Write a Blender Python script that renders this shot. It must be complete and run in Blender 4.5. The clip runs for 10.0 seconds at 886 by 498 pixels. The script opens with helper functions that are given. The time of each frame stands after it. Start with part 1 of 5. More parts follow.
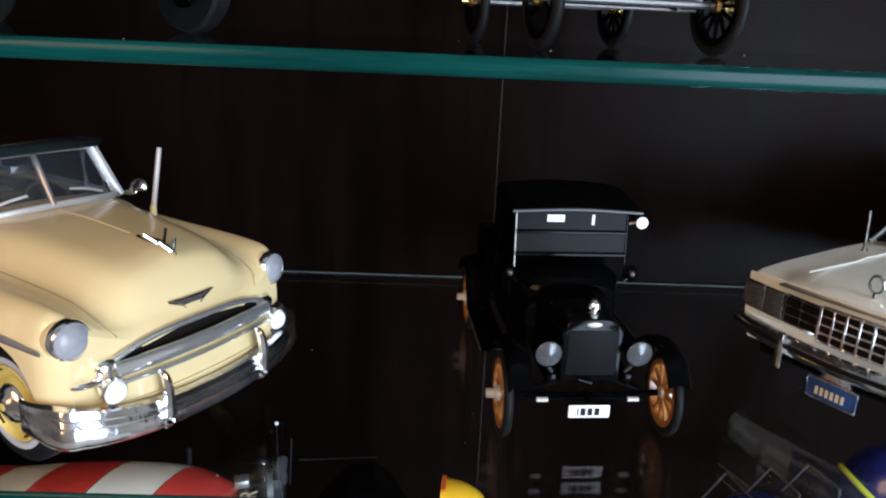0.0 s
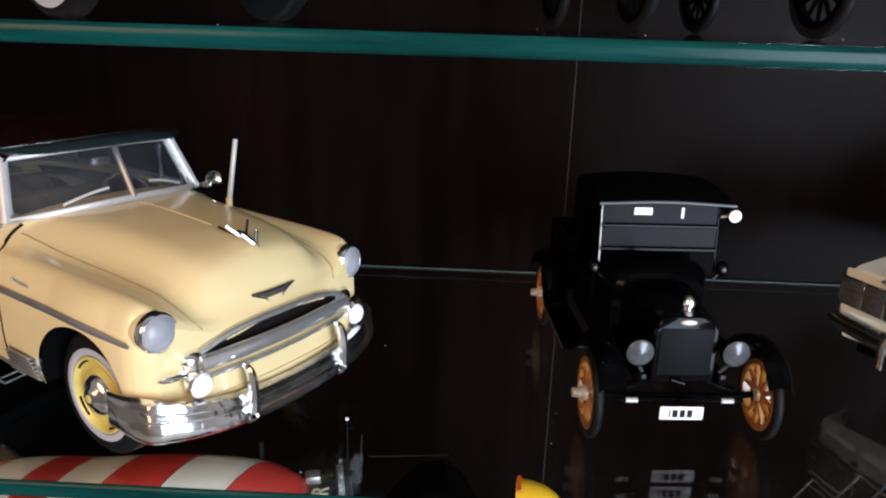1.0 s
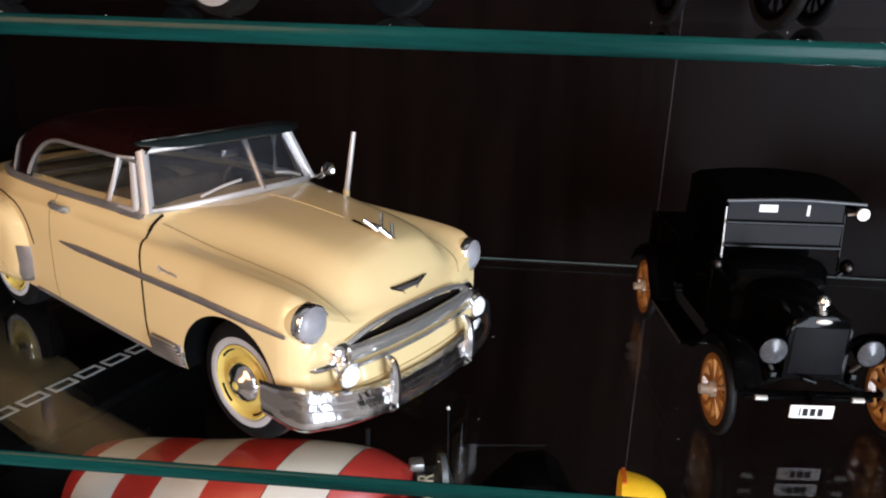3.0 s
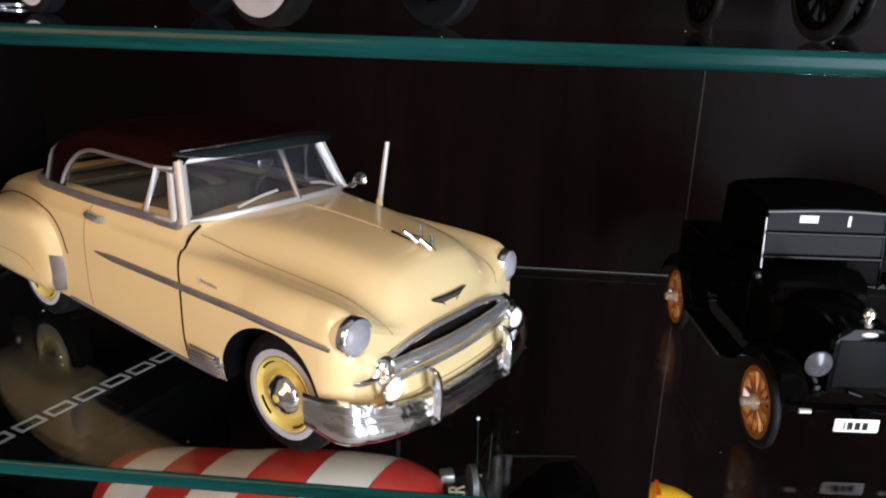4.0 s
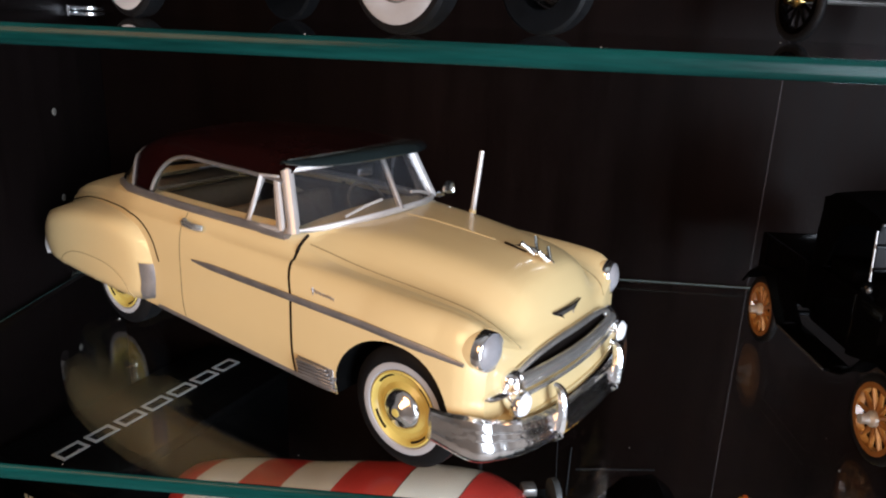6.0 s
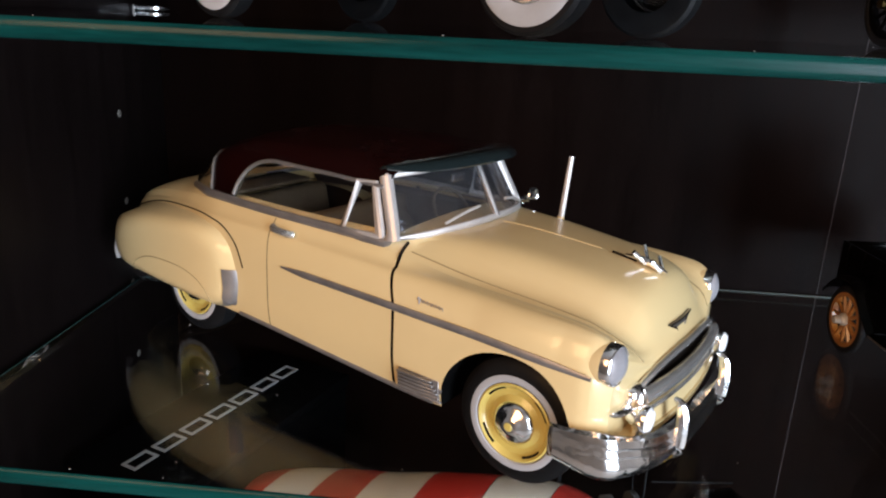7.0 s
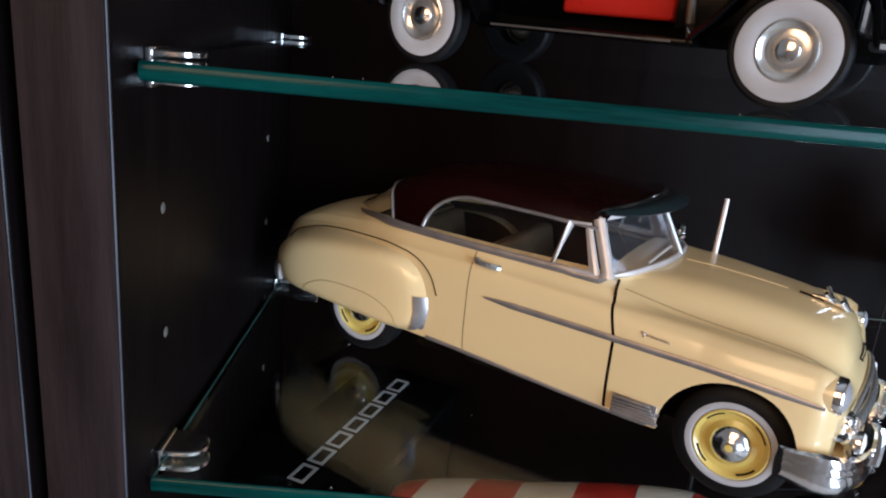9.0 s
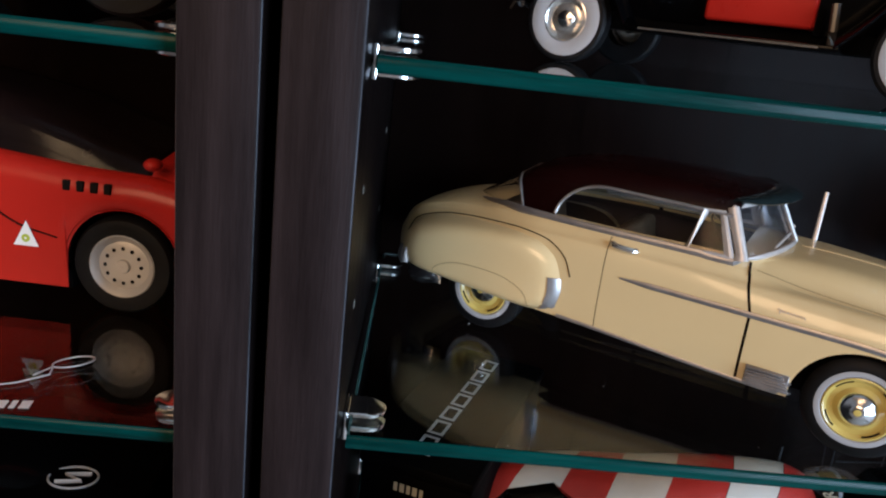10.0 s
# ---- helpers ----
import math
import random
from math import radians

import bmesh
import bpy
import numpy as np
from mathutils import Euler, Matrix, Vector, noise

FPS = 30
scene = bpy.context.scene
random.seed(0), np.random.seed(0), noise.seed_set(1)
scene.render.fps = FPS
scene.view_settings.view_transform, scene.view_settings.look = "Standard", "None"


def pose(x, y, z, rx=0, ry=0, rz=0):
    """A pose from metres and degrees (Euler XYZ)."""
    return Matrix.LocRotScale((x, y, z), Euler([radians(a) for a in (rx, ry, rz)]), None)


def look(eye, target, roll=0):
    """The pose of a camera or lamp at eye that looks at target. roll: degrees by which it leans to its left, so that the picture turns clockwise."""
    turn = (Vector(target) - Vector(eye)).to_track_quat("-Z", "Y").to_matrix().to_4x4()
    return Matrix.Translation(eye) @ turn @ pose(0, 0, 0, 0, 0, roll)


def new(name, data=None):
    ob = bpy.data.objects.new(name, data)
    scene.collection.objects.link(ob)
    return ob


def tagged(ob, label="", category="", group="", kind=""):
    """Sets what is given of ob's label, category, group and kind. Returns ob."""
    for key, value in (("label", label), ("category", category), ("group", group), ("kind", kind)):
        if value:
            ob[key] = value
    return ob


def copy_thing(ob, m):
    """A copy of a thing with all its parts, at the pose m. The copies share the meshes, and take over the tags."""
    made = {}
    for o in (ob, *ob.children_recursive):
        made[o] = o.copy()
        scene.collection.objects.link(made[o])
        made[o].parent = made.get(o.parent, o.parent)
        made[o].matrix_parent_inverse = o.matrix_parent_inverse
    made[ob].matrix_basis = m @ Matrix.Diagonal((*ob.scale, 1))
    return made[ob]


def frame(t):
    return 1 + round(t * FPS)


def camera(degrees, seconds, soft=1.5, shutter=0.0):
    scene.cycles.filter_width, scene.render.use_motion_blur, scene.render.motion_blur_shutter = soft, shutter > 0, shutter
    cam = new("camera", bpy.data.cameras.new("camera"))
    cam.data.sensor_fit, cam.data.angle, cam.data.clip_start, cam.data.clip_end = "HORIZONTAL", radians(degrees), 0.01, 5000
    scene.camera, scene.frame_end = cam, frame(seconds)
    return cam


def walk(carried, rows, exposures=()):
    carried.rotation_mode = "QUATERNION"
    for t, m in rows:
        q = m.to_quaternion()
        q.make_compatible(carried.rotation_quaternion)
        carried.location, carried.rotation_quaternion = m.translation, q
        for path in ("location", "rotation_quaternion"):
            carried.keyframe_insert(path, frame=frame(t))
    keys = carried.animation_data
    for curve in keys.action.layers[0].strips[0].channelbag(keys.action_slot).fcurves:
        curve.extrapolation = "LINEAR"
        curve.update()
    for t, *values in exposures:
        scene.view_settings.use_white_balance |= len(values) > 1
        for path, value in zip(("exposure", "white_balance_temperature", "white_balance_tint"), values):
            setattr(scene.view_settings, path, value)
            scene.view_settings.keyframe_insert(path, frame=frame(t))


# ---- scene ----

# camera: seconds, eye, yaw to the left, pitch, roll (degrees)
cam = camera(61.0, 10.0, soft=2.1)
PATH = [
    (0, (0.23665, -0.30887, 0.10328), -1.737, -16.708, 2.531),
    (0.5, (0.23206, -0.30697, 0.10142), 0.422, -16.905, 1.933),
    (1, (0.22618, -0.30333, 0.10042), 1.648, -17.114, 1.837),
    (1.5, (0.22043, -0.30159, 0.09895), 2.087, -17.599, 1.622),
    (2, (0.21461, -0.30048, 0.09899), 2.552, -17.986, 2.124),
    (2.5, (0.20415, -0.30360, 0.10338), 3.140, -18.440, 2.168),
    (3, (0.20103, -0.30634, 0.10252), 4.029, -18.295, 1.871),
    (4.5, (0.18514, -0.30452, 0.10368), 4.479, -17.741, 1.833),
    (5, (0.17785, -0.30403, 0.10358), 4.440, -17.578, 1.940),
    (5.5, (0.17180, -0.30559, 0.10351), 4.161, -17.597, 2.203),
    (7, (0.13715, -0.30124, 0.10150), 4.196, -17.307, 2.726),
    (7.5, (0.12447, -0.30154, 0.10165), 2.323, -17.559, 3.706),
    (8, (0.11350, -0.30828, 0.10768), 1.356, -17.406, 4.243),
    (8.5, (0.09220, -0.32060, 0.11095), -0.012, -17.412, 5.152),
    (9, (0.06444, -0.31895, 0.11206), -0.843, -17.279, 5.373),
    (9.5, (0.03888, -0.32770, 0.11047), -1.945, -16.688, 6.328),
    (10, (0.01295, -0.33838, 0.10761), -2.848, -17.102, 6.672),
]


def eye_pose(eye, yaw, pitch, roll):
    return Matrix.Translation(eye) @ pose(0, 0, 0, 90 + pitch, 0, yaw) @ pose(0, 0, 0, 0, 0, roll)


walk(cam, [(t, eye_pose(eye, yaw, pitch, roll)) for t, eye, yaw, pitch, roll in PATH], exposures=[(0, 0.03, 5720, 12), (2, 0.06, 6250, 17), (5.5, 0.06, 6250, 17), (7.5, -0.03, 6040, 15), (9, -0.14, 5560, 13), (10, -0.30, 5320, 10)])

# ---- world and lights ----
world = bpy.data.worlds.new("dim_room")
scene.world = world
world.use_nodes = True
world.node_tree.nodes["Background"].inputs[0].default_value = (0.5, 0.55, 0.65, 1)
world.node_tree.nodes["Background"].inputs[1].default_value = 0.002


def area(name, eye, target, size, size_y, watts, color):
    data = bpy.data.lights.new(name, "AREA")
    data.shape, data.size, data.size_y, data.energy, data.color = "RECTANGLE", size, size_y, watts, color
    ob = new(name, data)
    ob.matrix_world = look(eye, target)
    return ob


area("window_daylight", (0.95, -1.27, 0.08), (0.20, -0.1, 0.0), 0.60, 1.05, 36, (0.81, 0.92, 1.0))
# unseen warm light added on the left; it hangs in mid-room without a fixture
area("wall_lamp_light", (-0.32, -1.02, 0.48), (0.08, -0.1, 0.0), 0.50, 0.50, 6.9, (1.0, 0.57, 0.26))

# ---- materials ----
MATS = {}


def mat(name, color, rough=0.5, metal=0.0, spec=0.5, trans=0.0, ior=1.5, coat=0.0, vary=0.12, grain=0.0, scale=40.0, bump=0.0, bump_scale=200.0, stretch=(1, 1, 1), second=None, gloss=1.0):
    """A surface with colour variation at two scales, roughness variation and fine relief."""
    m = bpy.data.materials.new(name)
    m.use_nodes = True
    nt = m.node_tree
    b = nt.nodes["Principled BSDF"]
    b.inputs["Roughness"].default_value = rough
    b.inputs["Metallic"].default_value = metal
    b.inputs["IOR"].default_value = ior
    b.inputs["Specular IOR Level"].default_value = spec
    b.inputs["Transmission Weight"].default_value = trans
    b.inputs["Coat Weight"].default_value = coat
    b.inputs["Coat Roughness"].default_value = 0.06
    b.inputs["Base Color"].default_value = (*color, 1)
    MATS[name] = m
    if vary <= 0 and bump <= 0:
        return m
    co = nt.nodes.new("ShaderNodeTexCoord")
    mp = nt.nodes.new("ShaderNodeMapping")
    mp.inputs["Scale"].default_value = stretch
    nt.links.new(co.outputs["Object"], mp.inputs["Vector"])
    big = nt.nodes.new("ShaderNodeTexNoise")
    big.inputs["Scale"].default_value = scale
    big.inputs["Detail"].default_value = 4
    nt.links.new(mp.outputs["Vector"], big.inputs["Vector"])
    fine = nt.nodes.new("ShaderNodeTexNoise")
    fine.inputs["Scale"].default_value = scale * 9
    fine.inputs["Detail"].default_value = 3
    nt.links.new(mp.outputs["Vector"], fine.inputs["Vector"])
    add = nt.nodes.new("ShaderNodeMath")
    add.operation = "MULTIPLY_ADD"
    add.inputs[1].default_value = 0.35
    nt.links.new(fine.outputs["Fac"], add.inputs[0])
    nt.links.new(big.outputs["Fac"], add.inputs[2])
    ramp = nt.nodes.new("ShaderNodeValToRGB")
    ramp.color_ramp.elements[0].position, ramp.color_ramp.elements[1].position = 0.45, 0.9
    lo = second or tuple(c * (1 - vary) for c in color)
    hi = tuple(min(1, c * (1 + vary)) for c in color)
    ramp.color_ramp.elements[0].color, ramp.color_ramp.elements[1].color = (*lo, 1), (*hi, 1)
    nt.links.new(add.outputs[0], ramp.inputs[0])
    nt.links.new(ramp.outputs[0], b.inputs["Base Color"])
    rr = nt.nodes.new("ShaderNodeMapRange")
    rr.inputs["From Min"].default_value, rr.inputs["From Max"].default_value = 0.4, 0.95
    rr.inputs["To Min"].default_value, rr.inputs["To Max"].default_value = rough * (1 - 0.15 * gloss), min(1, rough * (1 + 0.25 * gloss) + 0.02 * gloss)
    nt.links.new(add.outputs[0], rr.inputs["Value"])
    nt.links.new(rr.outputs[0], b.inputs["Roughness"])
    if bump > 0:
        bn = nt.nodes.new("ShaderNodeTexNoise")
        bn.inputs["Scale"].default_value = bump_scale
        nt.links.new(mp.outputs["Vector"], bn.inputs["Vector"])
        bp = nt.nodes.new("ShaderNodeBump")
        bp.inputs["Strength"].default_value = bump
        bp.inputs["Distance"].default_value = 0.0005
        nt.links.new(bn.outputs["Fac"], bp.inputs["Height"])
        nt.links.new(bp.outputs["Normal"], b.inputs["Normal"])
    return m


# panel wood in its shaded tone; a second wood below holds the lit tone
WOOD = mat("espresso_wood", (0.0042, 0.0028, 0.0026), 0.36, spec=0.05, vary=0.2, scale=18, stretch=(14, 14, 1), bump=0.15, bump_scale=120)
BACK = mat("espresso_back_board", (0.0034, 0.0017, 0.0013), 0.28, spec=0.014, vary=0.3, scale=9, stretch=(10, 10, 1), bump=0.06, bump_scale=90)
GLASS = mat("clear_glass", (0.92, 0.97, 0.955), 0.0, trans=1.0, ior=1.26, vary=0)
EDGE = mat("green_glass_edge", (0.0025, 0.034, 0.030), 0.2, spec=0.06, trans=0.1, ior=1.5, vary=0.55, scale=30, stretch=(0.5, 3, 8), coat=0.0)
BACKEDGE = mat("dim_glass_edge", (0.055, 0.075, 0.07), 0.5, spec=0.2, vary=0.4, scale=25)
CHROME = mat("chrome_plating", (0.86, 0.86, 0.87), 0.16, metal=1.0, vary=0.05, scale=6, bump=0.5, bump_scale=12)
SATIN = mat("satin_silver_paint", (0.32, 0.305, 0.30), 0.36, metal=0.75, vary=0.12, scale=8)
CREAM = mat("cream_yellow_paint", (0.645, 0.495, 0.250), 0.30, coat=0.6, vary=0.012, gloss=0.15, scale=1.2)
MAROON = mat("maroon_paint", (0.008, 0.0012, 0.0011), 0.22, spec=0.22, coat=0.06, vary=0.06, scale=1.5)
BLACK = mat("black_paint", (0.0012, 0.0012, 0.0014), 0.15, spec=0.05, coat=0.05, vary=0.2, scale=3)
RUBBER = mat("black_rubber", (0.005, 0.005, 0.0055), 0.5, spec=0.15, vary=0.25, scale=10, bump=0.1)
WHITEWALL = mat("white_rubber", (0.35, 0.355, 0.37), 0.55, vary=0.06, scale=6)
WHEEL_YELLOW = mat("yellow_wheel_paint", (0.56, 0.44, 0.11), 0.3, coat=0.3, vary=0.07, scale=6)
GROOVE = mat("shut_line", (0.006, 0.004, 0.003), 0.7, spec=0.1, vary=0.2)
CARGLASS = mat("clear_car_glazing", (0.90, 0.91, 0.93), 0.03, trans=1.0, ior=1.16, vary=0)
LENS = mat("ribbed_lamp_lens", (0.27, 0.265, 0.28), 0.32, trans=0.05, ior=1.45, vary=0.12, scale=9)
LENS_DIM = mat("dim_ribbed_lens", (0.07, 0.073, 0.08), 0.2, trans=0.2, vary=0.45, scale=25, stretch=(1, 1, 6))
SCREENGLASS = mat("hazy_plastic_windscreen", (0.58, 0.60, 0.65), 0.04, trans=0.985, ior=1.45, vary=0)
WHITELENS = mat("white_fog_lens", (0.85, 0.85, 0.86), 0.25, vary=0.05)
UNDER = mat("matt_black_underside", (0.002, 0.002, 0.002), 0.8, spec=0.02, vary=0.2)
TRIM_TAN = mat("tan_upholstery", (0.07, 0.045, 0.022), 0.6, vary=0.12, scale=6)
HEADLINER = mat("olive_headliner", (0.085, 0.072, 0.042), 0.8, vary=0.1, scale=8)
TRIM_BROWN = mat("brown_interior", (0.014, 0.005, 0.003), 0.6, vary=0.15, scale=6)
BRASS = mat("brass", (0.55, 0.38, 0.14), 0.22, metal=1.0, vary=0.1, scale=8)
SPOKE = mat("orange_varnished_wood", (0.24, 0.095, 0.018), 0.3, coat=0.3, vary=0.15, scale=8)
CANVAS = mat("black_canvas", (0.0012, 0.0012, 0.0014), 0.75, spec=0.01, vary=0.3, scale=12, bump=0.3)
RADCORE = mat("grey_radiator_core", (0.0065, 0.0065, 0.0075), 0.5, spec=0.05, vary=0.2, scale=30)
PLATE = mat("white_plate_paint", (0.78, 0.78, 0.78), 0.4, vary=0.04)
INK = mat("dark_ink", (0.004, 0.004, 0.005), 0.5, spec=0.2, vary=0.1)
SMOKE = mat("grey_celluloid_glazing", (0.013, 0.013, 0.0145), 0.2, spec=0.03, trans=0.0, ior=1.45, vary=0.1, scale=5)
MINT = mat("pale_mint_paint", (0.74, 0.77, 0.71), 0.22, coat=0.35, vary=0.03, scale=1.5)
BLUEPLATE = mat("blue_plate_paint", (0.012, 0.045, 0.17), 0.35, vary=0.1)
PALEINK = mat("pale_letter_paint", (0.55, 0.52, 0.40), 0.5, vary=0.05)
RED = mat("red_paint", (0.40, 0.016, 0.008), 0.28, spec=0.2, coat=0.08, vary=0.05, scale=1.5)
DULLRED = mat("faded_red_paint", (0.30, 0.022, 0.015), 0.4, vary=0.1, scale=30)
BONE = mat("off_white_paint", (0.42, 0.40, 0.35), 0.45, vary=0.06, scale=30)
ALLOY = mat("grey_alloy_paint", (0.50, 0.48, 0.45), 0.4, metal=0.4, vary=0.08, scale=8)
SMOKEDARK = mat("dark_tinted_glazing", (0.007, 0.004, 0.004), 0.1, spec=0.15, coat=0.08, vary=0.1, scale=60)
LIT_WOOD = mat("lit_brown_wood", (0.016, 0.0108, 0.0106), 0.42, spec=0.08, vary=0.35, scale=18, stretch=(14, 14, 1), bump=0.15, bump_scale=120)
EDGE_GLINT = mat("worn_edge_glint", (0.046, 0.047, 0.056), 0.4, vary=0.7, scale=60, stretch=(1, 1, 0.3))
SILVERINK = mat("silver_print", (0.42, 0.44, 0.47), 0.4, metal=0.3, vary=0.08)
YELLOW = mat("bright_yellow_plastic", (0.72, 0.42, 0.015), 0.3, vary=0.06, scale=40)
NAVY = mat("navy_blue_paint", (0.008, 0.012, 0.10), 0.25, coat=0.3, vary=0.15, scale=30)
LIME = mat("lime_yellow_paint", (0.42, 0.50, 0.03), 0.35, vary=0.08, scale=30)
GREYPLASTIC = mat("grey_plastic", (0.06, 0.065, 0.07), 0.4, vary=0.1, scale=40)
WALLPAINT = mat("pale_wall_paint", (0.50, 0.46, 0.42), 0.8, vary=0.04, scale=3)
CEILPAINT = mat("grey_ceiling_paint", (0.78, 0.77, 0.74), 0.85, vary=0.03, scale=3)
VOID = mat("matt_black_card", (0.0014, 0.0014, 0.0015), 0.5, spec=0.04, vary=0.2, scale=40)
GRILLE = mat("bright_silver_grille", (0.70, 0.69, 0.66), 0.20, metal=0.85, vary=0.03, scale=10)
SEAM_TINT = mat("shaded_cream_seam", (0.30, 0.22, 0.105), 0.5, vary=0.1)
LIT_SIDE_EDGE = mat("lit_glass_side_edge", (0.05, 0.11, 0.10), 0.4, spec=0.2, vary=0.4, scale=25)
STEEL = mat("dull_steel", (0.10, 0.095, 0.09), 0.35, metal=0.6, vary=0.15, scale=12)
VISOR = mat("dark_visor", (0.012, 0.020, 0.022), 0.10, coat=0.8, vary=0.1)
PALESILVER = mat("pale_silver_paint", (0.50, 0.47, 0.45), 0.36, metal=0.35, vary=0.08, scale=8)
BOUNCE_FLOOR = mat("bounce_floor_tone", (0.34, 0.315, 0.285), 0.9, vary=0.1, scale=4)

# ---- mesh helpers ----


def part(name, bm, material, parent=None, label="", smooth=True):
    me = bpy.data.meshes.new(name)
    bm.normal_update()
    bm.to_mesh(me)
    bm.free()
    me.materials.append(material)
    if smooth:
        for p in me.polygons:
            p.use_smooth = True
        me.set_sharp_from_angle(angle=radians(38))
    ob = new(name, me)
    if parent:
        ob.parent = parent
    if label:
        ob["label"] = label
    return ob


def empty(name, m, label, category, group="", scale=1.0):
    ob = new(name)
    ob.empty_display_size = 0.01
    ob.matrix_basis = m @ Matrix.Scale(scale, 4)
    return tagged(ob, label, category, group)


def grid(rows, closed_u=False, closed_v=False, caps=False, bm=None):
    """Faces between rows of points; rows run along v, points along u."""
    bm = bm or bmesh.new()
    vs = [[bm.verts.new(p) for p in row] for row in rows]
    nu, nv = len(rows[0]), len(rows)
    for j in range(nv if closed_v else nv - 1):
        for i in range(nu if closed_u else nu - 1):
            q = (vs[j][i], vs[j][(i + 1) % nu], vs[(j + 1) % nv][(i + 1) % nu], vs[(j + 1) % nv][i])
            if len({v.co.to_tuple(7) for v in q}) >= 3:
                bm.faces.new(q)
    if caps:
        for row in (vs[0], vs[-1]):
            bm.faces.new(row)
    bmesh.ops.remove_doubles(bm, verts=bm.verts, dist=1e-7)
    bmesh.ops.recalc_face_normals(bm, faces=bm.faces)
    return bm


def thick(bm, d):
    """Gives a sheet thickness d, inwards."""
    bmesh.ops.recalc_face_normals(bm, faces=bm.faces)
    bmesh.ops.solidify(bm, geom=list(bm.faces), thickness=d)
    return bm


def box(x0, x1, y0, y1, z0, z1, bevel=0.0, segments=2, bm=None):
    b = bmesh.new()
    bmesh.ops.create_cube(b, size=1.0)
    for v in b.verts:
        v.co = ((x0 + x1) / 2 + v.co.x * (x1 - x0), (y0 + y1) / 2 + v.co.y * (y1 - y0), (z0 + z1) / 2 + v.co.z * (z1 - z0))
    if bevel:
        bmesh.ops.bevel(b, geom=list(b.edges), offset=bevel, segments=segments, affect="EDGES", profile=0.5)
    if bm is None:
        return b
    join(bm, b)
    return bm


def join(bm, other, m=None):
    """Adds another bmesh to bm."""
    if m is not None:
        other.transform(m)
    me = bpy.data.meshes.new("tmp")
    other.to_mesh(me)
    other.free()
    bm.from_mesh(me)
    bpy.data.meshes.remove(me)
    return bm


def lathe(profile, axis="y", steps=32, closed=False):
    """Turns (along, radius) pairs round an axis through the origin."""
    rows = []
    for k in range(steps):
        a = 2 * math.pi * k / steps
        row = []
        for h, r in profile:
            c, s = r * math.cos(a), r * math.sin(a)
            row.append((h, c, s) if axis == "x" else (c, h, s) if axis == "y" else (c, s, h))
        rows.append(row)
    return grid(rows, closed_u=closed, closed_v=True)


def spline(points, n):
    """n + 1 points on a smooth curve through the given ones."""
    p = np.array(points, float)
    t = np.r_[0, np.cumsum(np.maximum(np.linalg.norm(np.diff(p, axis=0), axis=1), 1e-9) ** 0.5)]
    q = np.vstack([2 * p[0] - p[1], p, 2 * p[-1] - p[-2]])
    tq = np.r_[t[0] - (t[1] - t[0]), t, t[-1] + (t[-1] - t[-2])]
    out = []
    for s in np.linspace(t[0], t[-1], n + 1):
        i = min(max(int(np.searchsorted(t, s, "right")) - 1, 0), len(p) - 2) + 1
        p0, p1, p2, p3 = q[i - 1], q[i], q[i + 1], q[i + 2]
        t0, t1, t2, t3 = tq[i - 1], tq[i], tq[i + 1], tq[i + 2]
        m1 = (t2 - t1) * ((p1 - p0) / (t1 - t0) - (p2 - p0) / (t2 - t0) + (p2 - p1) / (t2 - t1))
        m2 = (t2 - t1) * ((p2 - p1) / (t2 - t1) - (p3 - p1) / (t3 - t1) + (p3 - p2) / (t3 - t2))
        u = (s - t1) / (t2 - t1)
        out.append((2 * u**3 - 3 * u**2 + 1) * p1 + (u**3 - 2 * u**2 + u) * m1 + (-2 * u**3 + 3 * u**2) * p2 + (u**3 - u**2) * m2)
    return out


def tube(points, radius, sides=8, smooth=0, flat=1.0, closed=False, radii=None):
    """A rod along points; flat squeezes its section."""
    pts = [Vector(p) for p in (spline(points, smooth) if smooth else points)]
    rows = []
    for k, p in enumerate(pts):
        d = (pts[min(k + 1, len(pts) - 1)] - pts[max(k - 1, 0)]).normalized()
        r = Vector((0, 0, 1)) if abs(d.z) < 0.95 else Vector((1, 0, 0))
        s = d.cross(r).normalized()
        u = s.cross(d).normalized()
        w = radii[min(k, len(radii) - 1)] if radii else radius
        rows.append([p + s * (math.cos(a) * w * flat) + u * (math.sin(a) * w) for a in [2 * math.pi * (i + 0.5) / sides for i in range(sides)]])
    return grid(rows, closed_u=True, closed_v=closed, caps=not closed)


def ball(center, rx, ry, rz, seg=16, rings=10):
    b = bmesh.new()
    bmesh.ops.create_uvsphere(b, u_segments=seg, v_segments=rings, radius=1)
    for v in b.verts:
        v.co = (center[0] + v.co.x * rx, center[1] + v.co.y * ry, center[2] + v.co.z * rz)
    return b


def interp(table, x):
    """Smooth value from a table of (x, value...), x rising."""
    xs = [r[0] for r in table]
    if x <= xs[0]:
        return np.array(table[0][1:], float)
    if x >= xs[-1]:
        return np.array(table[-1][1:], float)
    i = int(np.searchsorted(xs, x, "right")) - 1
    v = np.array([r[1:] for r in table], float)

    def slope(k):
        if k in (0, len(xs) - 1):
            return np.zeros(v.shape[1]) if len(xs) < 3 else (v[1] - v[0]) / (xs[1] - xs[0]) if k == 0 else (v[-1] - v[-2]) / (xs[-1] - xs[-2])
        a, b = (v[k] - v[k - 1]) / (xs[k] - xs[k - 1]), (v[k + 1] - v[k]) / (xs[k + 1] - xs[k])
        return np.where(a * b <= 0, 0, 2 * a * b / np.where(a + b == 0, 1, a + b))

    h = xs[i + 1] - xs[i]
    u = (x - xs[i]) / h
